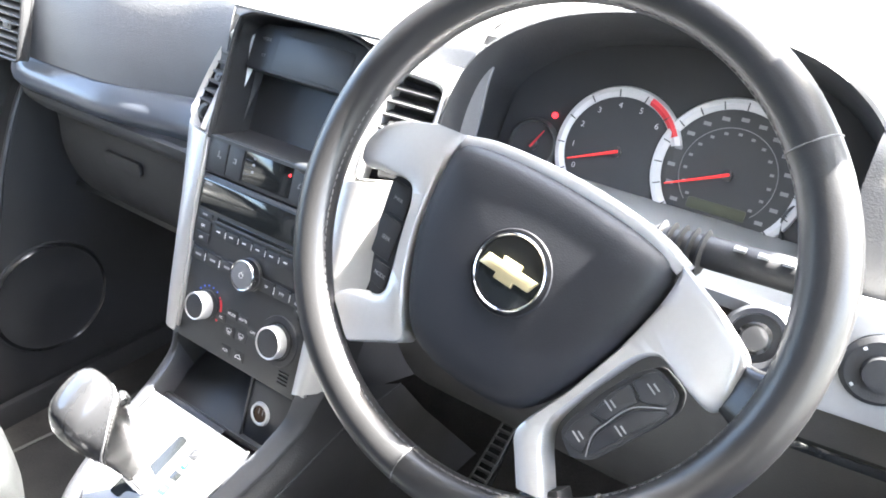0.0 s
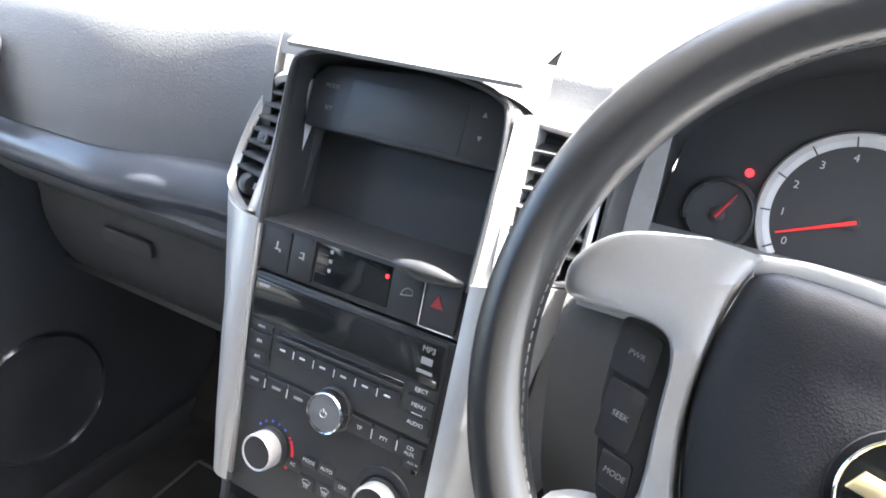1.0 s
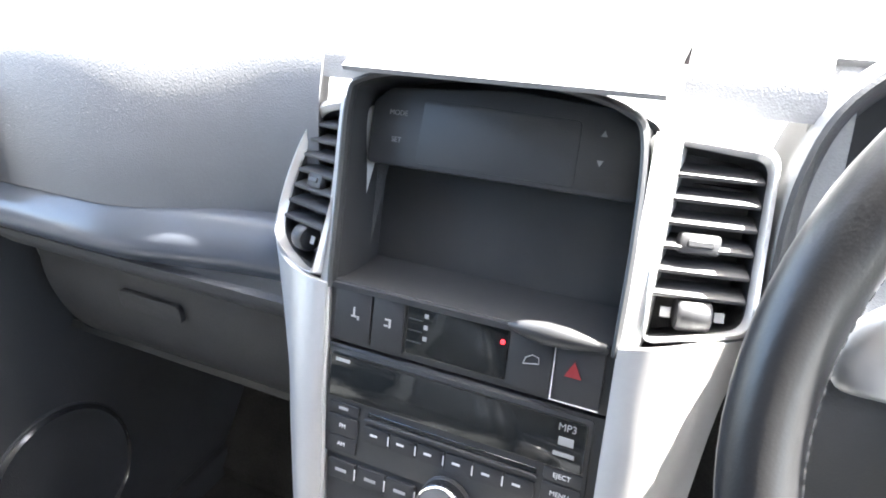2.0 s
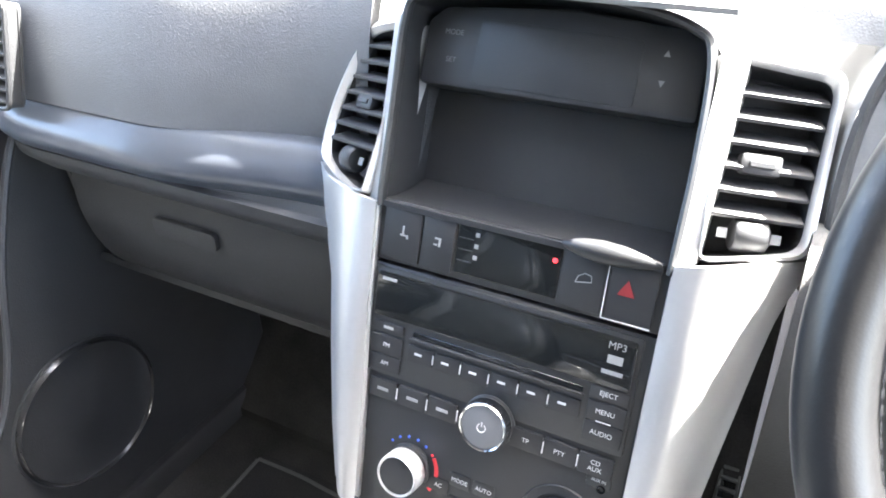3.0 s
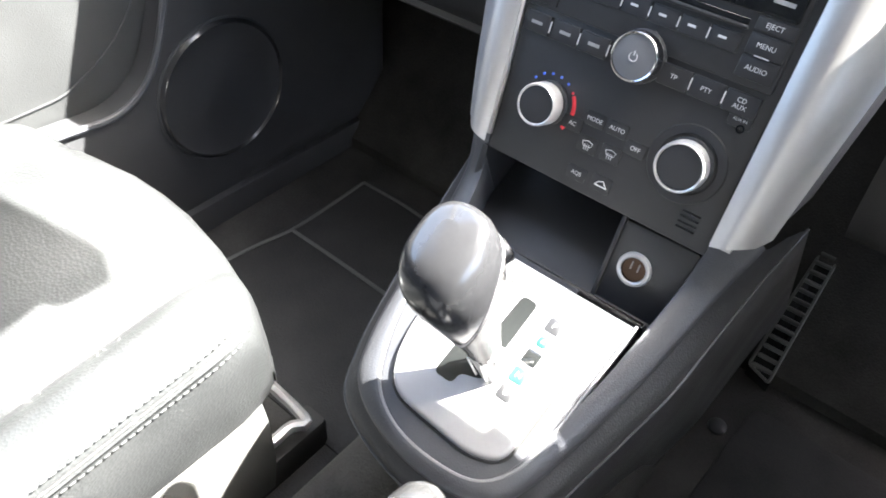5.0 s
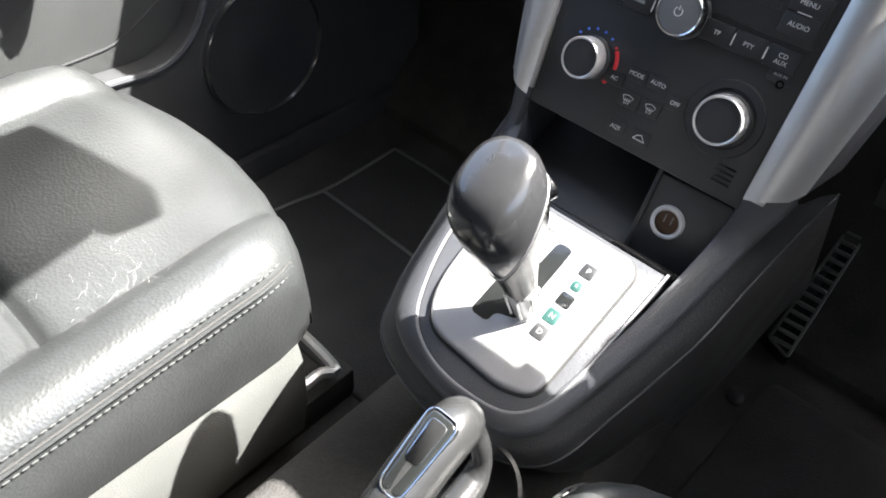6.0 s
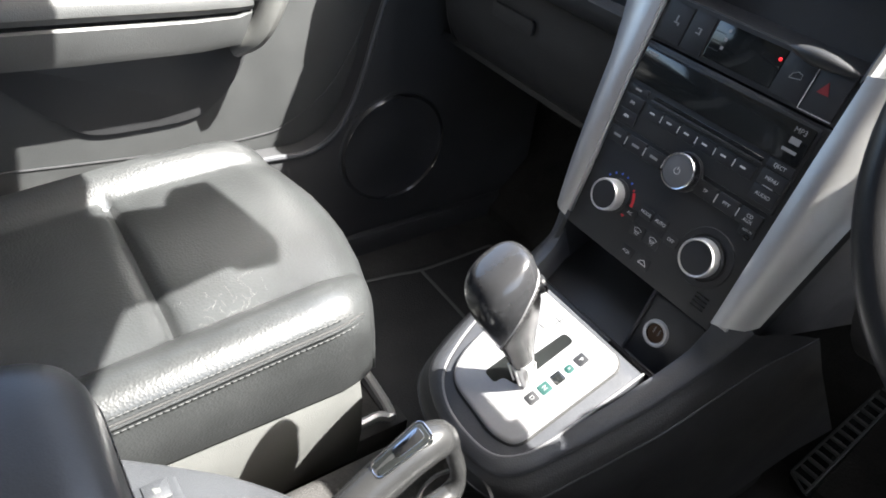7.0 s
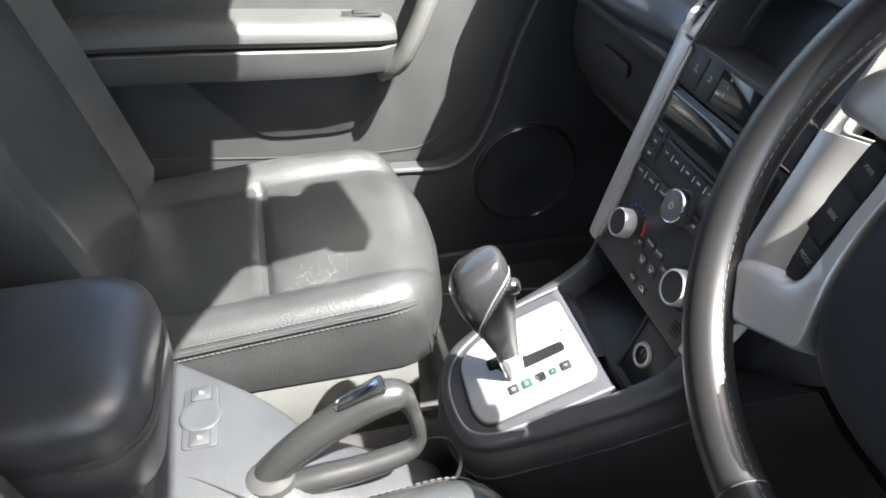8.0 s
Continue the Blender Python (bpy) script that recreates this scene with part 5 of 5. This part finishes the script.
CL = basis((0.382, 0.226, 0.7095), (1, 0, 0), (0, 0.34, 0.94), (0, -0.94, 0.34)) @ Matrix.Scale(1.055, 4)
part("backing", prism(rounded([(-0.19, -0.065), (0.185, -0.065), (0.175, 0.05), (0.10, 0.11), (-0.10, 0.11), (-0.18, 0.05)], 0.03), -0.03, 0.0, 0.002), DIAL, cluster, m=CL)


def gauge(cu, cv, r, ringw, a0, a1, n, needle_at, red_from=None, numbers=True, inner=False, ring_end=None):
    m = CL @ T3((cu, cv, 0.0))
    g = part("gauge", lathe([(r, 0.0), (r, 0.003), (r - ringw, 0.005), (r - ringw, 0.0045), (0, 0.004)], 60, m), DIAL, cluster)
    arc = [radians(a0 + ((a1 if ring_end is None else ring_end) - a0) * k / 48) for k in range(49)]
    part("dial_ring", loft([[((r - w) * math.cos(a), (r - w) * math.sin(a), h) for a in arc] for w, h in ((-0.002, 0.003), (0, 0.008), (ringw * 0.5, 0.009), (ringw, 0.0055))], close=False), DIALRING if numbers else DOORGREY, g, "broad silver dial ring", m)
    if red_from:
        arc2 = [a for a in arc if red_from[0] <= math.degrees(a) <= red_from[1]]
        part("red_band", loft([[((r - w) * math.cos(a), (r - w) * math.sin(a), h + 0.0006) for a in arc2] for w, h in ((ringw * 0.1, 0.0082), (ringw * 0.5, 0.009), (ringw * 0.9, 0.0062))], close=False), RED, g, m=m)
    for k in range(n):
        a = radians(a0 + (a1 - a0) * (k + 0.25) / (n - 0.5))
        if ring_end is not None and math.degrees(a) < ring_end:
            continue
        part("tick", box(r - ringw * 1.02, r - ringw * 0.25, -0.0005, 0.0005, 0.0086, 0.0096, 0), DIAL, g, m=m @ pose(0, 0, 0, 0, 0, math.degrees(a)))
        if numbers and n == 9:
            letters("figure", str(k), 0.0078, WHITE, g, m @ T3(((r - ringw - 0.008) * math.cos(a), (r - ringw - 0.008) * math.sin(a), 0.0046)))
        elif numbers:
            part("figure", box(-0.0034, 0.0034, -0.0017, 0.0017, 0.0046, 0.005, 0), GREYP, g, m=m @ T3(((r - ringw - 0.008) * math.cos(a), (r - ringw - 0.008) * math.sin(a), 0)))
        if inner:
            part("small_figure", box(-0.0017, 0.0017, -0.0012, 0.0012, 0.0046, 0.005, 0), GREYP, g, m=m @ T3(((r - ringw - 0.021) * math.cos(a), (r - ringw - 0.021) * math.sin(a), 0)))
    if inner:
        part("scale_line", tube([((r - ringw - 0.016) * math.cos(a), (r - ringw - 0.016) * math.sin(a), 0.0046) for a in arc], 0.0004, 4), GREYP, g, "thin inner scale line", m)
    na = math.degrees(radians(needle_at))
    part("needle", loft([[(x, -w, h), (x, w, h), (x, 0, h + 0.0012)] for x, w, h in ((-0.003, 0.0012, 0.008), (0, 0.0014, 0.008), (r - ringw - 0.004, 0.0006, 0.008))]), NEEDLE if numbers else RED, g, "red needle", m @ pose(0, 0, 0, 0, 0, na))
    part("needle_hub", lathe([(0.0055, 0.004), (0.0055, 0.0070), (0.004, 0.0078), (0, 0.0079)], 24, m), DIAL, g)
    return g


gauge(-0.057, -0.003, 0.061, 0.0088, 218, -15, 9, 202, (28, 70), ring_end=20)
gs = gauge(0.047, 0.003, 0.067, 0.0090, 225, -45, 15, 203, inner=True)
part("odometer", prism(rounded([(-0.026, -0.036), (0.026, -0.036), (0.026, -0.026), (-0.026, -0.026)], 0.002), 0.0042, 0.0052, 0.0004), LCD, gs, "olive trip display", CL @ T3((0.047, 0.003, 0)))
gauge(-0.143, -0.018, 0.026, 0.0028, 200, -60, 5, 60, numbers=False)
gauge(0.128, -0.022, 0.026, 0.0028, 240, -20, 5, 120, numbers=False)
part("warning_light", lathe([(0.0032, 0.0), (0.0032, 0.0016), (0, 0.002)], 12, CL @ T3((-0.130, 0.016, 0.0))), LAMPRED, cluster, "lit red warning light")
HOODS = [(-0.192, -0.100), (-0.198, -0.050), (-0.194, 0.010), (-0.172, 0.055), (-0.112, 0.092), (-0.03, 0.109), (0.05, 0.107), (0.115, 0.090), (0.160, 0.053), (0.180, 0.0), (0.186, -0.050), (0.182, -0.100)]
hc = [(p.x, p.y) for p in smooth_path([(x, y, 0) for x, y in HOODS], 6)]


def hood_rings(steps):
    return loft([[(x * g, y * g2, hh) for x, y in hc] for g, g2, hh in steps], close=False)


# one hood in two tones: shaded inside dark, sunlit outside and lip pale
part("hood", hood_rings(((0.96, 0.95, -0.01), (0.97, 0.97, 0.05), (0.99, 1.0, 0.092), (1.005, 1.02, 0.0965), (1.02, 1.05, 0.094))), DARK, dash, "arched dial hood, its inner shade put into the dark tone", CL)
part("hood_cover", hood_rings(((1.021, 1.051, 0.0935), (1.05, 1.10, 0.075), (1.08, 1.17, 0.02), (1.12, 1.22, -0.06), (1.16, 1.10, -0.14))), DASHTOP, dash, "outside of the dial hood, sunlight put into its pale tone", CL)
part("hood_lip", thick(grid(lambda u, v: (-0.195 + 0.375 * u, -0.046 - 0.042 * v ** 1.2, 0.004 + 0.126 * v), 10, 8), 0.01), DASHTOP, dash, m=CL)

# ---- steering column, stalks, ignition, light switch ----
col = thing("steering_column", "dark plastic steering column with stalk switches", "steering column", (0.37, 0.0, 0.66))
# shroud widened to the left so its shadow covers the console flank
part("shroud", loft([[(cx + w * math.cos(a), y, z + h * math.sin(a)) for a in [2 * math.pi * k / 24 for k in range(24)]] for cx, y, z, w, h in ((0.369, -0.024, 0.690, 0.048, 0.040), (0.366, -0.014, 0.692, 0.064, 0.050), (0.358, 0.00, 0.690, 0.078, 0.056), (0.343, 0.02, 0.680, 0.098, 0.058), (0.338, 0.12, 0.640, 0.108, 0.058))]), DARK, col)
stalk = part("stalk", tube([(0.420, 0.035, 0.716), (0.445, 0.031, 0.722), (0.470, 0.028, 0.727), (0.535, 0.022, 0.733), (0.565, 0.019, 0.735)], [0.012, 0.0135, 0.0120, 0.0120, 0.009], 16), KEY, col, "black ribbed wiper stalk")
for k in range(5):
    p0 = Vector((0.436, 0.032, 0.720)) + Vector((0.0082, -0.001, 0.0012)) * k
    part("boot_rib", tube([p0 - Vector((0.0022, 0, 0)), p0, p0 + Vector((0.0022, 0, 0))], [0.0145, 0.0175, 0.0145], 18), RUBBER, stalk)
for k in range(3):
    part("mark", box(0.490 + k * 0.016, 0.498 + k * 0.016, 0.014 - k * 0.0015, 0.020 - k * 0.0015, 0.7405 + k * 0.001, 0.7425 + k * 0.001, 0), GREYP, stalk)
part("stalk", tube([(0.330, 0.028, 0.688), (0.300, 0.021, 0.692), (0.275, 0.014, 0.696), (0.258, 0.009, 0.699)], [0.012, 0.012, 0.0125, 0.010], 14), KEY, col, "black indicator stalk")
IG = basis((0.516, 0.050, 0.661), (1, 0, 0.1), (0, 0.5, 0.866), (0, -0.866, 0.5))
ig = part("ignition_switch", lathe([(0.026, -0.03), (0.026, 0.004), (0.023, 0.007), (0.019, 0.0065), (0.0185, 0.002), (0.012, 0.002)], 36, IG), CONSOLE, col, "round grey ignition surround")
part("ignition_ring", lathe([(0.0125, 0.0), (0.0125, 0.0075), (0.0100, 0.0085), (0.0090, 0.004), (0, 0.004)], 30, IG), CHROME, ig, "bright ignition lock")
LS = basis((0.590, 0.062, 0.672), (1, 0.12, 0), (0, 0.2, 0.98), (0.12, -0.98, 0.2))
lsw = part("light_switch_panel", prism(rounded([(-0.034, -0.048), (0.05, -0.048), (0.05, 0.034), (-0.036, 0.034)], 0.006), -0.03, 0.006, 0.003), SILVER, dash, "silver light switch panel", LS)
part("rotary_switch", lathe([(0.0255, 0.004), (0.0255, 0.010), (0.022, 0.013), (0.016, 0.012), (0.0125, 0.0125), (0.0115, 0.018), (0, 0.0185)], 36, LS @ T3((0.006, -0.004, 0))), KEY, lsw, "black rotary light switch")
for k in range(4):
    part("mark", box(0.0185, 0.0205, -0.0012, 0.0012, 0.0128, 0.0136, 0), WHITE, lsw, m=LS @ T3((0.006, -0.004, 0)) @ pose(0, 0, 0, 0, 0, 45 + 90 * k))
part("card_slot", box(-0.03, 0.05, -0.085, -0.076, -0.004, 0.004, 0.002), SHINY, dash, m=LS)

# ---- steering wheel ----
wheel = thing("steering_wheel", "black leather steering wheel with silver spokes, slightly turned", "steering wheel", (0.368, -0.068, 0.712))
RIM, RT = 0.1770, 0.0150
ring_path = [(RIM * math.cos(2 * math.pi * k / 96), RIM * math.sin(2 * math.pi * k / 96), 0.0) for k in range(96)]
thickness = [RT * (1 + 0.10 * (math.exp(-((math.degrees(2 * math.pi * k / 96) - 25) / 14) ** 2) + math.exp(-((math.degrees(2 * math.pi * k / 96) - 155) / 14) ** 2))) for k in range(96)]
part("rim", tube(ring_path, thickness, 18, closed=True, up=(0, 0, 1)), WHEELSKIN, wheel, m=RIMF)
for a in (47.8, 153.6, 270.4, 318):
    c, s = math.cos(radians(a)), math.sin(radians(a))
    part("rim_seam", tube([(c * (RIM + RT * 1.03 * math.cos(b)), s * (RIM + RT * 1.03 * math.cos(b)), RT * 1.03 * math.sin(b)) for b in [2 * math.pi * k / 20 for k in range(20)]], 0.0005, 5, closed=True, up=(c, s, 0.3)), SEAM, wheel, m=RIMF)
part("rim_stitching", dashes([((RIM - RT * 0.97) * math.cos(2 * math.pi * k / 160), (RIM - RT * 0.97) * math.sin(2 * math.pi * k / 160), 0.004) for k in range(161)], 0.0042, 0.0018, 0.0006), SEAM, wheel, m=RIMF)
HUBO = [(-0.0905, 0.057), (-0.06, 0.0640), (0, 0.067), (0.06, 0.0635), (0.086, 0.056), (0.0850, 0.02), (0.0752, -0.02), (0.0600, -0.058), (0.046, -0.080), (0.02, -0.088), (-0.02, -0.090), (-0.0500, -0.083), (-0.0690, -0.058), (-0.0855, -0.02), (-0.0922, 0.02)]
hub_out = rounded(HUBO, [0.012, 0.03, 0.03, 0.03, 0.012, 0.02, 0.02, 0.02, 0.016, 0.02, 0.02, 0.016, 0.02, 0.02, 0.02], 4)


def dome(pts, levels):
    c = (0.0, -0.008)
    rings = []
    for g, h in levels:
        rings.append([(c[0] + (x - c[0]) * g, c[1] + (y - c[1]) * g, h + 0.03 * (c[1] + (y - c[1]) * g)) for x, y in pts])
    return loft(rings)


hub = part("airbag_cover", dome(hub_out, ((0.99, -0.060), (1.0, -0.028), (0.985, -0.019), (0.95, -0.0120), (0.90, -0.0078), (0.82, -0.0052), (0.7, -0.0036), (0.55, -0.0026), (0.42, -0.0020), (0.3, -0.0016))), HUB, wheel, "matt black airbag cover", WHEEL)
EM = WHEEL @ T3((0, 0, 0))
em = part("emblem", lathe([(0.034, -0.004), (0.0305, -0.0035), (0.0285, -0.0005)], 48, EM), HUB, hub)
part("emblem_ring", lathe([(0.0240, -0.001), (0.0243, 0.0020), (0.0250, 0.0026), (0.0258, 0.0020), (0.0262, -0.002)], 56, EM), CHROME, hub, "bright chrome emblem ring")
part("emblem_disc", lathe([(0.0238, 0.0), (0.012, 0.0012), (0, 0.0015)], 40, EM), SHINY, hub)
bow = [(-0.0225, -0.0045), (-0.0075, -0.0045), (-0.0075, -0.0085), (0.0075, -0.0085), (0.0075, -0.0045), (0.0190, -0.0045), (0.0225, 0.0045), (0.0075, 0.0045), (0.0075, 0.0085), (-0.0075, 0.0085), (-0.0075, 0.0045), (-0.0190, 0.0045)]
part("emblem_badge", prism([(x * 0.95, y * 0.95) for x, y in bow], 0.0, 0.0042, 0.0010), GOLD, hub, "plain gold badge shape", EM)
for u, v, a in ((-0.0606, -0.0005, -50), (0.0500, -0.0064, -40)):
    part("scuff", tube([(-0.004, 0.0008, 0), (0, 0, 0), (0.004, 0.0009, 0)], 0.0004, 5), WHITE, hub, "small pale scuff", WHEEL @ T3((u, v, -0.0045)) @ pose(0, 0, 0, 0, 0, a))


def strap(path, widths, h0, h1):
    """A flat rounded bar along a path in the wheel's plane."""
    rings = []
    P = [Vector((*p, 0)) for p in path]
    for i, p in enumerate(P):
        t = (P[min(i + 1, len(P) - 1)] - P[max(i - 1, 0)]).normalized()
        n = Vector((-t.y, t.x, 0))
        w = widths[i] / 2
        lo, hi = h0[i], h1[i]
        rings.append([p + n * a + Vector((0, 0, h)) for a, h in ((-w, lo), (-w, hi - 0.004), (-w * 0.86, hi - 0.001), (-w * 0.5, hi), (w * 0.5, hi), (w * 0.86, hi - 0.001), (w, hi - 0.004), (w, lo))])
    return loft(rings)


def dense(pts, n=6):
    return [(p.x, p.y) for p in smooth_path([(x, y, 0) for x, y in pts], n)]


def ribbon(pairs, low, high):
    """A bar between two edge lines given as pairs of points."""
    A, B = (smooth_path([(*p[k], 0) for p in pairs], 5) for k in (0, 1))
    return loft([[a + (b - a) * w + Vector((0, 0, hh)) for w, hh in ((0, low), (0, high - 0.004), (0.04, high - 0.0012), (0.14, high), (0.80, high), (0.90, high - 0.0012), (0.97, high - 0.0045), (1, high - 0.009), (1, low))] for a, b in zip(A, B)])


FORK = (((0.0720, -0.1190), (0.0925, -0.1130)), ((0.0610, -0.1040), (0.0840, -0.1011)), ((0.0525, -0.0910), (0.0745, -0.0875)), ((0.0540, -0.0790), (0.0697, -0.0753)), ((0.0595, -0.0656), (0.0710, -0.0621)), ((0.0680, -0.0458), (0.0772, -0.0423)), ((0.0750, -0.0238), (0.0850, -0.0220)), ((0.0795, -0.0090), (0.0915, -0.0071)), ((0.0828, 0.0040), (0.0982, 0.0008)), ((0.0852, 0.0160), (0.1075, 0.0041)), ((0.0869, 0.0256), (0.1267, -0.0035)), ((0.0879, 0.0330), (0.1440, -0.0075)), ((0.0885, 0.0400), (0.1508, 0.0020)), ((0.0887, 0.0460), (0.1505, 0.0140)), ((0.0886, 0.0500), (0.1480, 0.0260)), ((0.0882, 0.0545), (0.1420, 0.0335)), ((0.0868, 0.0590), (0.1200, 0.0455)))
LEFT_FORK = (((-0.0914, -0.1145), (-0.1240, -0.0900)), ((-0.0800, -0.1075), (-0.1150, -0.0825)), ((-0.0660, -0.0985), (-0.1040, -0.0775)), ((-0.0530, -0.0895), (-0.0940, -0.0740)), ((-0.0560, -0.0800), (-0.0885, -0.0690)), ((-0.0620, -0.0716), (-0.0868, -0.0625)), ((-0.0685, -0.0600), (-0.0885, -0.0520)), ((-0.0740, -0.0500), (-0.0910, -0.0420)), ((-0.0835, -0.0251), (-0.0960, -0.0235)), ((-0.0880, -0.0060), (-0.1005, -0.0050)), ((-0.0905, 0.0080), (-0.1040, 0.0040)), ((-0.0918, 0.0200), (-0.1090, 0.0098)), ((-0.0924, 0.0300), (-0.1180, 0.0115)), ((-0.0924, 0.0370), (-0.1300, 0.0095)), ((-0.0920, 0.0430), (-0.1450, 0.0065)), ((-0.0915, 0.0480), (-0.1610, 0.0050)), ((-0.0908, 0.0520), (-0.1660, 0.0180)), ((-0.0900, 0.0560), (-0.1600, 0.0335)), ((-0.0895, 0.0590), (-0.1450, 0.0470)), ((-0.0890, 0.0615), (-0.1150, 0.0585)))
part("left_spoke", ribbon(LEFT_FORK, -0.036, -0.0140), SILVER, wheel, "silver painted forked spoke", WHEEL)
part("right_spoke", ribbon(FORK, -0.040, -0.0165), SILVER, wheel, "silver painted forked spoke", WHEEL)
part("top_band", strap(dense([(-0.0905, 0.0570), (-0.060, 0.0650), (0.0, 0.0695), (0.060, 0.0650), (0.0880, 0.0565)]), [0.010] * 25, [-0.040] * 25, [-0.0195] * 25), SILVER, wheel, "silver band along the cover's top", WHEEL)
for path in ([(0.142, 0.012), (0.152, 0.0115), (0.166, 0.011)], [(0.085, -0.114), (0.094, -0.124), (0.104, -0.134)], [(-0.107, -0.101), (-0.115, -0.110), (-0.124, -0.119)]):
    part("rim_root", strap(path, [0.030, 0.032, 0.040], [-0.044] * 3, [-0.024, -0.018, -0.010]), WHEELSKIN, wheel, "leather root of the spoke", WHEEL)
LEFT_POD = [(-0.1320, 0.0080), (-0.1150, 0.0150), (-0.0980, 0.0050), (-0.0820, -0.0600), (-0.0900, -0.0760), (-0.1030, -0.0770), (-0.1110, -0.0600), (-0.1240, -0.0300)]
pd = part("button_pod", prism(rounded(LEFT_POD, 0.005), -0.044, -0.0260, 0.001), KEY, wheel, "black control button pod", WHEEL)
for cu, cv, txt, w, d in ((-0.1170, -0.0050, "PWR", 0.0210, 0.0120), (-0.1105, -0.0345, "SEEK", 0.0190, 0.0150), (-0.1000, -0.0605, "MODE", 0.0160, 0.0085)):
    part("button", prism(rounded([(cu - w / 2 + 0.002, cv - d), (cu + w / 2 + 0.002, cv - d), (cu + w / 2 - 0.002, cv + d), (cu - w / 2 - 0.003, cv + d)], 0.003), -0.0270, -0.0242, 0.001), KEY, pd, m=WHEEL)
    letters("lettering", txt, 0.0040, GREYP, pd, WHEEL @ T3((cu, cv, -0.0241)))
RIGHT_POD = [(0.0764, -0.0722), (0.0771, -0.0631), (0.0851, -0.0361), (0.0954, -0.0142), (0.1018, -0.0056), (0.1071, -0.0018), (0.1208, -0.0058), (0.1262, -0.0090), (0.1290, -0.0200), (0.1230, -0.0350), (0.1125, -0.0560), (0.1030, -0.0745), (0.0900, -0.0820)]
pd = part("button_pod", prism(rounded(RIGHT_POD[::-1], 0.004), -0.044, -0.0225, 0.001), KEY, wheel, "black control button pod", WHEEL)
for shape, cu, cv in (([(0.0800, -0.0735), (0.0810, -0.0610), (0.0860, -0.0503), (0.0962, -0.0503), (0.0936, -0.0605), (0.0960, -0.0745)], 0.0880, -0.0660),
                      ([(0.0867, -0.0490), (0.0905, -0.0320), (0.0970, -0.0192), (0.1074, -0.0264), (0.1046, -0.0310), (0.0974, -0.0475)], 0.0945, -0.0375),
                      ([(0.0980, -0.0180), (0.1030, -0.0080), (0.1075, -0.0040), (0.1200, -0.0075), (0.1245, -0.0110), (0.1228, -0.0178), (0.1090, -0.0250)], 0.1110, -0.0135),
                      ([(0.0968, -0.0600), (0.0996, -0.0490), (0.1074, -0.0322), (0.1230, -0.0213), (0.1268, -0.0215), (0.1212, -0.0345), (0.1108, -0.0552), (0.1018, -0.0720), (0.0990, -0.0735)], 0.1080, -0.0470)):
    bt = part("button", prism(rounded(shape, 0.0015, 3), -0.0235, -0.0208, 0.0009), KEY, pd, m=WHEEL)
    for k in (-1, 1):
        part("mark", box(-0.0034 + 0.001 * k, 0.0034, -0.0005, 0.0005, 0, 0.0004, 0), GREYP, bt, m=WHEEL @ T3((cu, cv, -0.0208)) @ pose(0, 0, 0, 0, 0, -22) @ T3((0, k * 0.0016, 0)))
part("divider", tube(smooth_path([(0.0985, -0.0745, -0.0212), (0.0951, -0.0604, -0.0212), (0.0985, -0.0483, -0.0212), (0.1064, -0.0312, -0.0212), (0.1232, -0.0196, -0.0212)], 5), 0.0005, 5), EDGE, pd, "thin silver line between the buttons", WHEEL)

# ---- rear-view mirror ----
# mirror inferred from its shadow on the passenger seat
mir = thing("rear_view_mirror", "dark rear-view mirror hung from the roof edge", "mirror", (0.04, 0.1, 1.15))
MR = basis((0.012, 0.045, 1.150), (0.985, 0.17, 0), (-0.10, 0.58, 0.81), (0.13, -0.80, 0.58))
part("housing", prism(rounded([(-0.092, -0.040), (0.092, -0.040), (0.088, 0.040), (-0.088, 0.040)], 0.016), -0.045, 0.0, 0.012, 3), DARK, mir, m=MR)
part("mirror_glass", prism(rounded([(-0.085, -0.033), (0.085, -0.033), (0.081, 0.033), (-0.081, 0.033)], 0.024), -0.001, 0.001, 0), CHROME, mir, "mirror glass", MR)
# made-up broad foot that closes the gap in that shadow
part("arm", loft([[(x, y, z) for x, z in ((x0, z0), (x1, z0), (x1 - 0.01, z0 + 0.02), (x0 + 0.01, z0 + 0.02))] for x0, x1, y, z0 in ((-0.03, 0.105, 0.067, 1.160), (-0.045, 0.130, 0.013, 1.185), (-0.05, 0.145, -0.047, 1.205))]), DARK, mir, "unseen foot, broadened to fill the shadow on the seat")
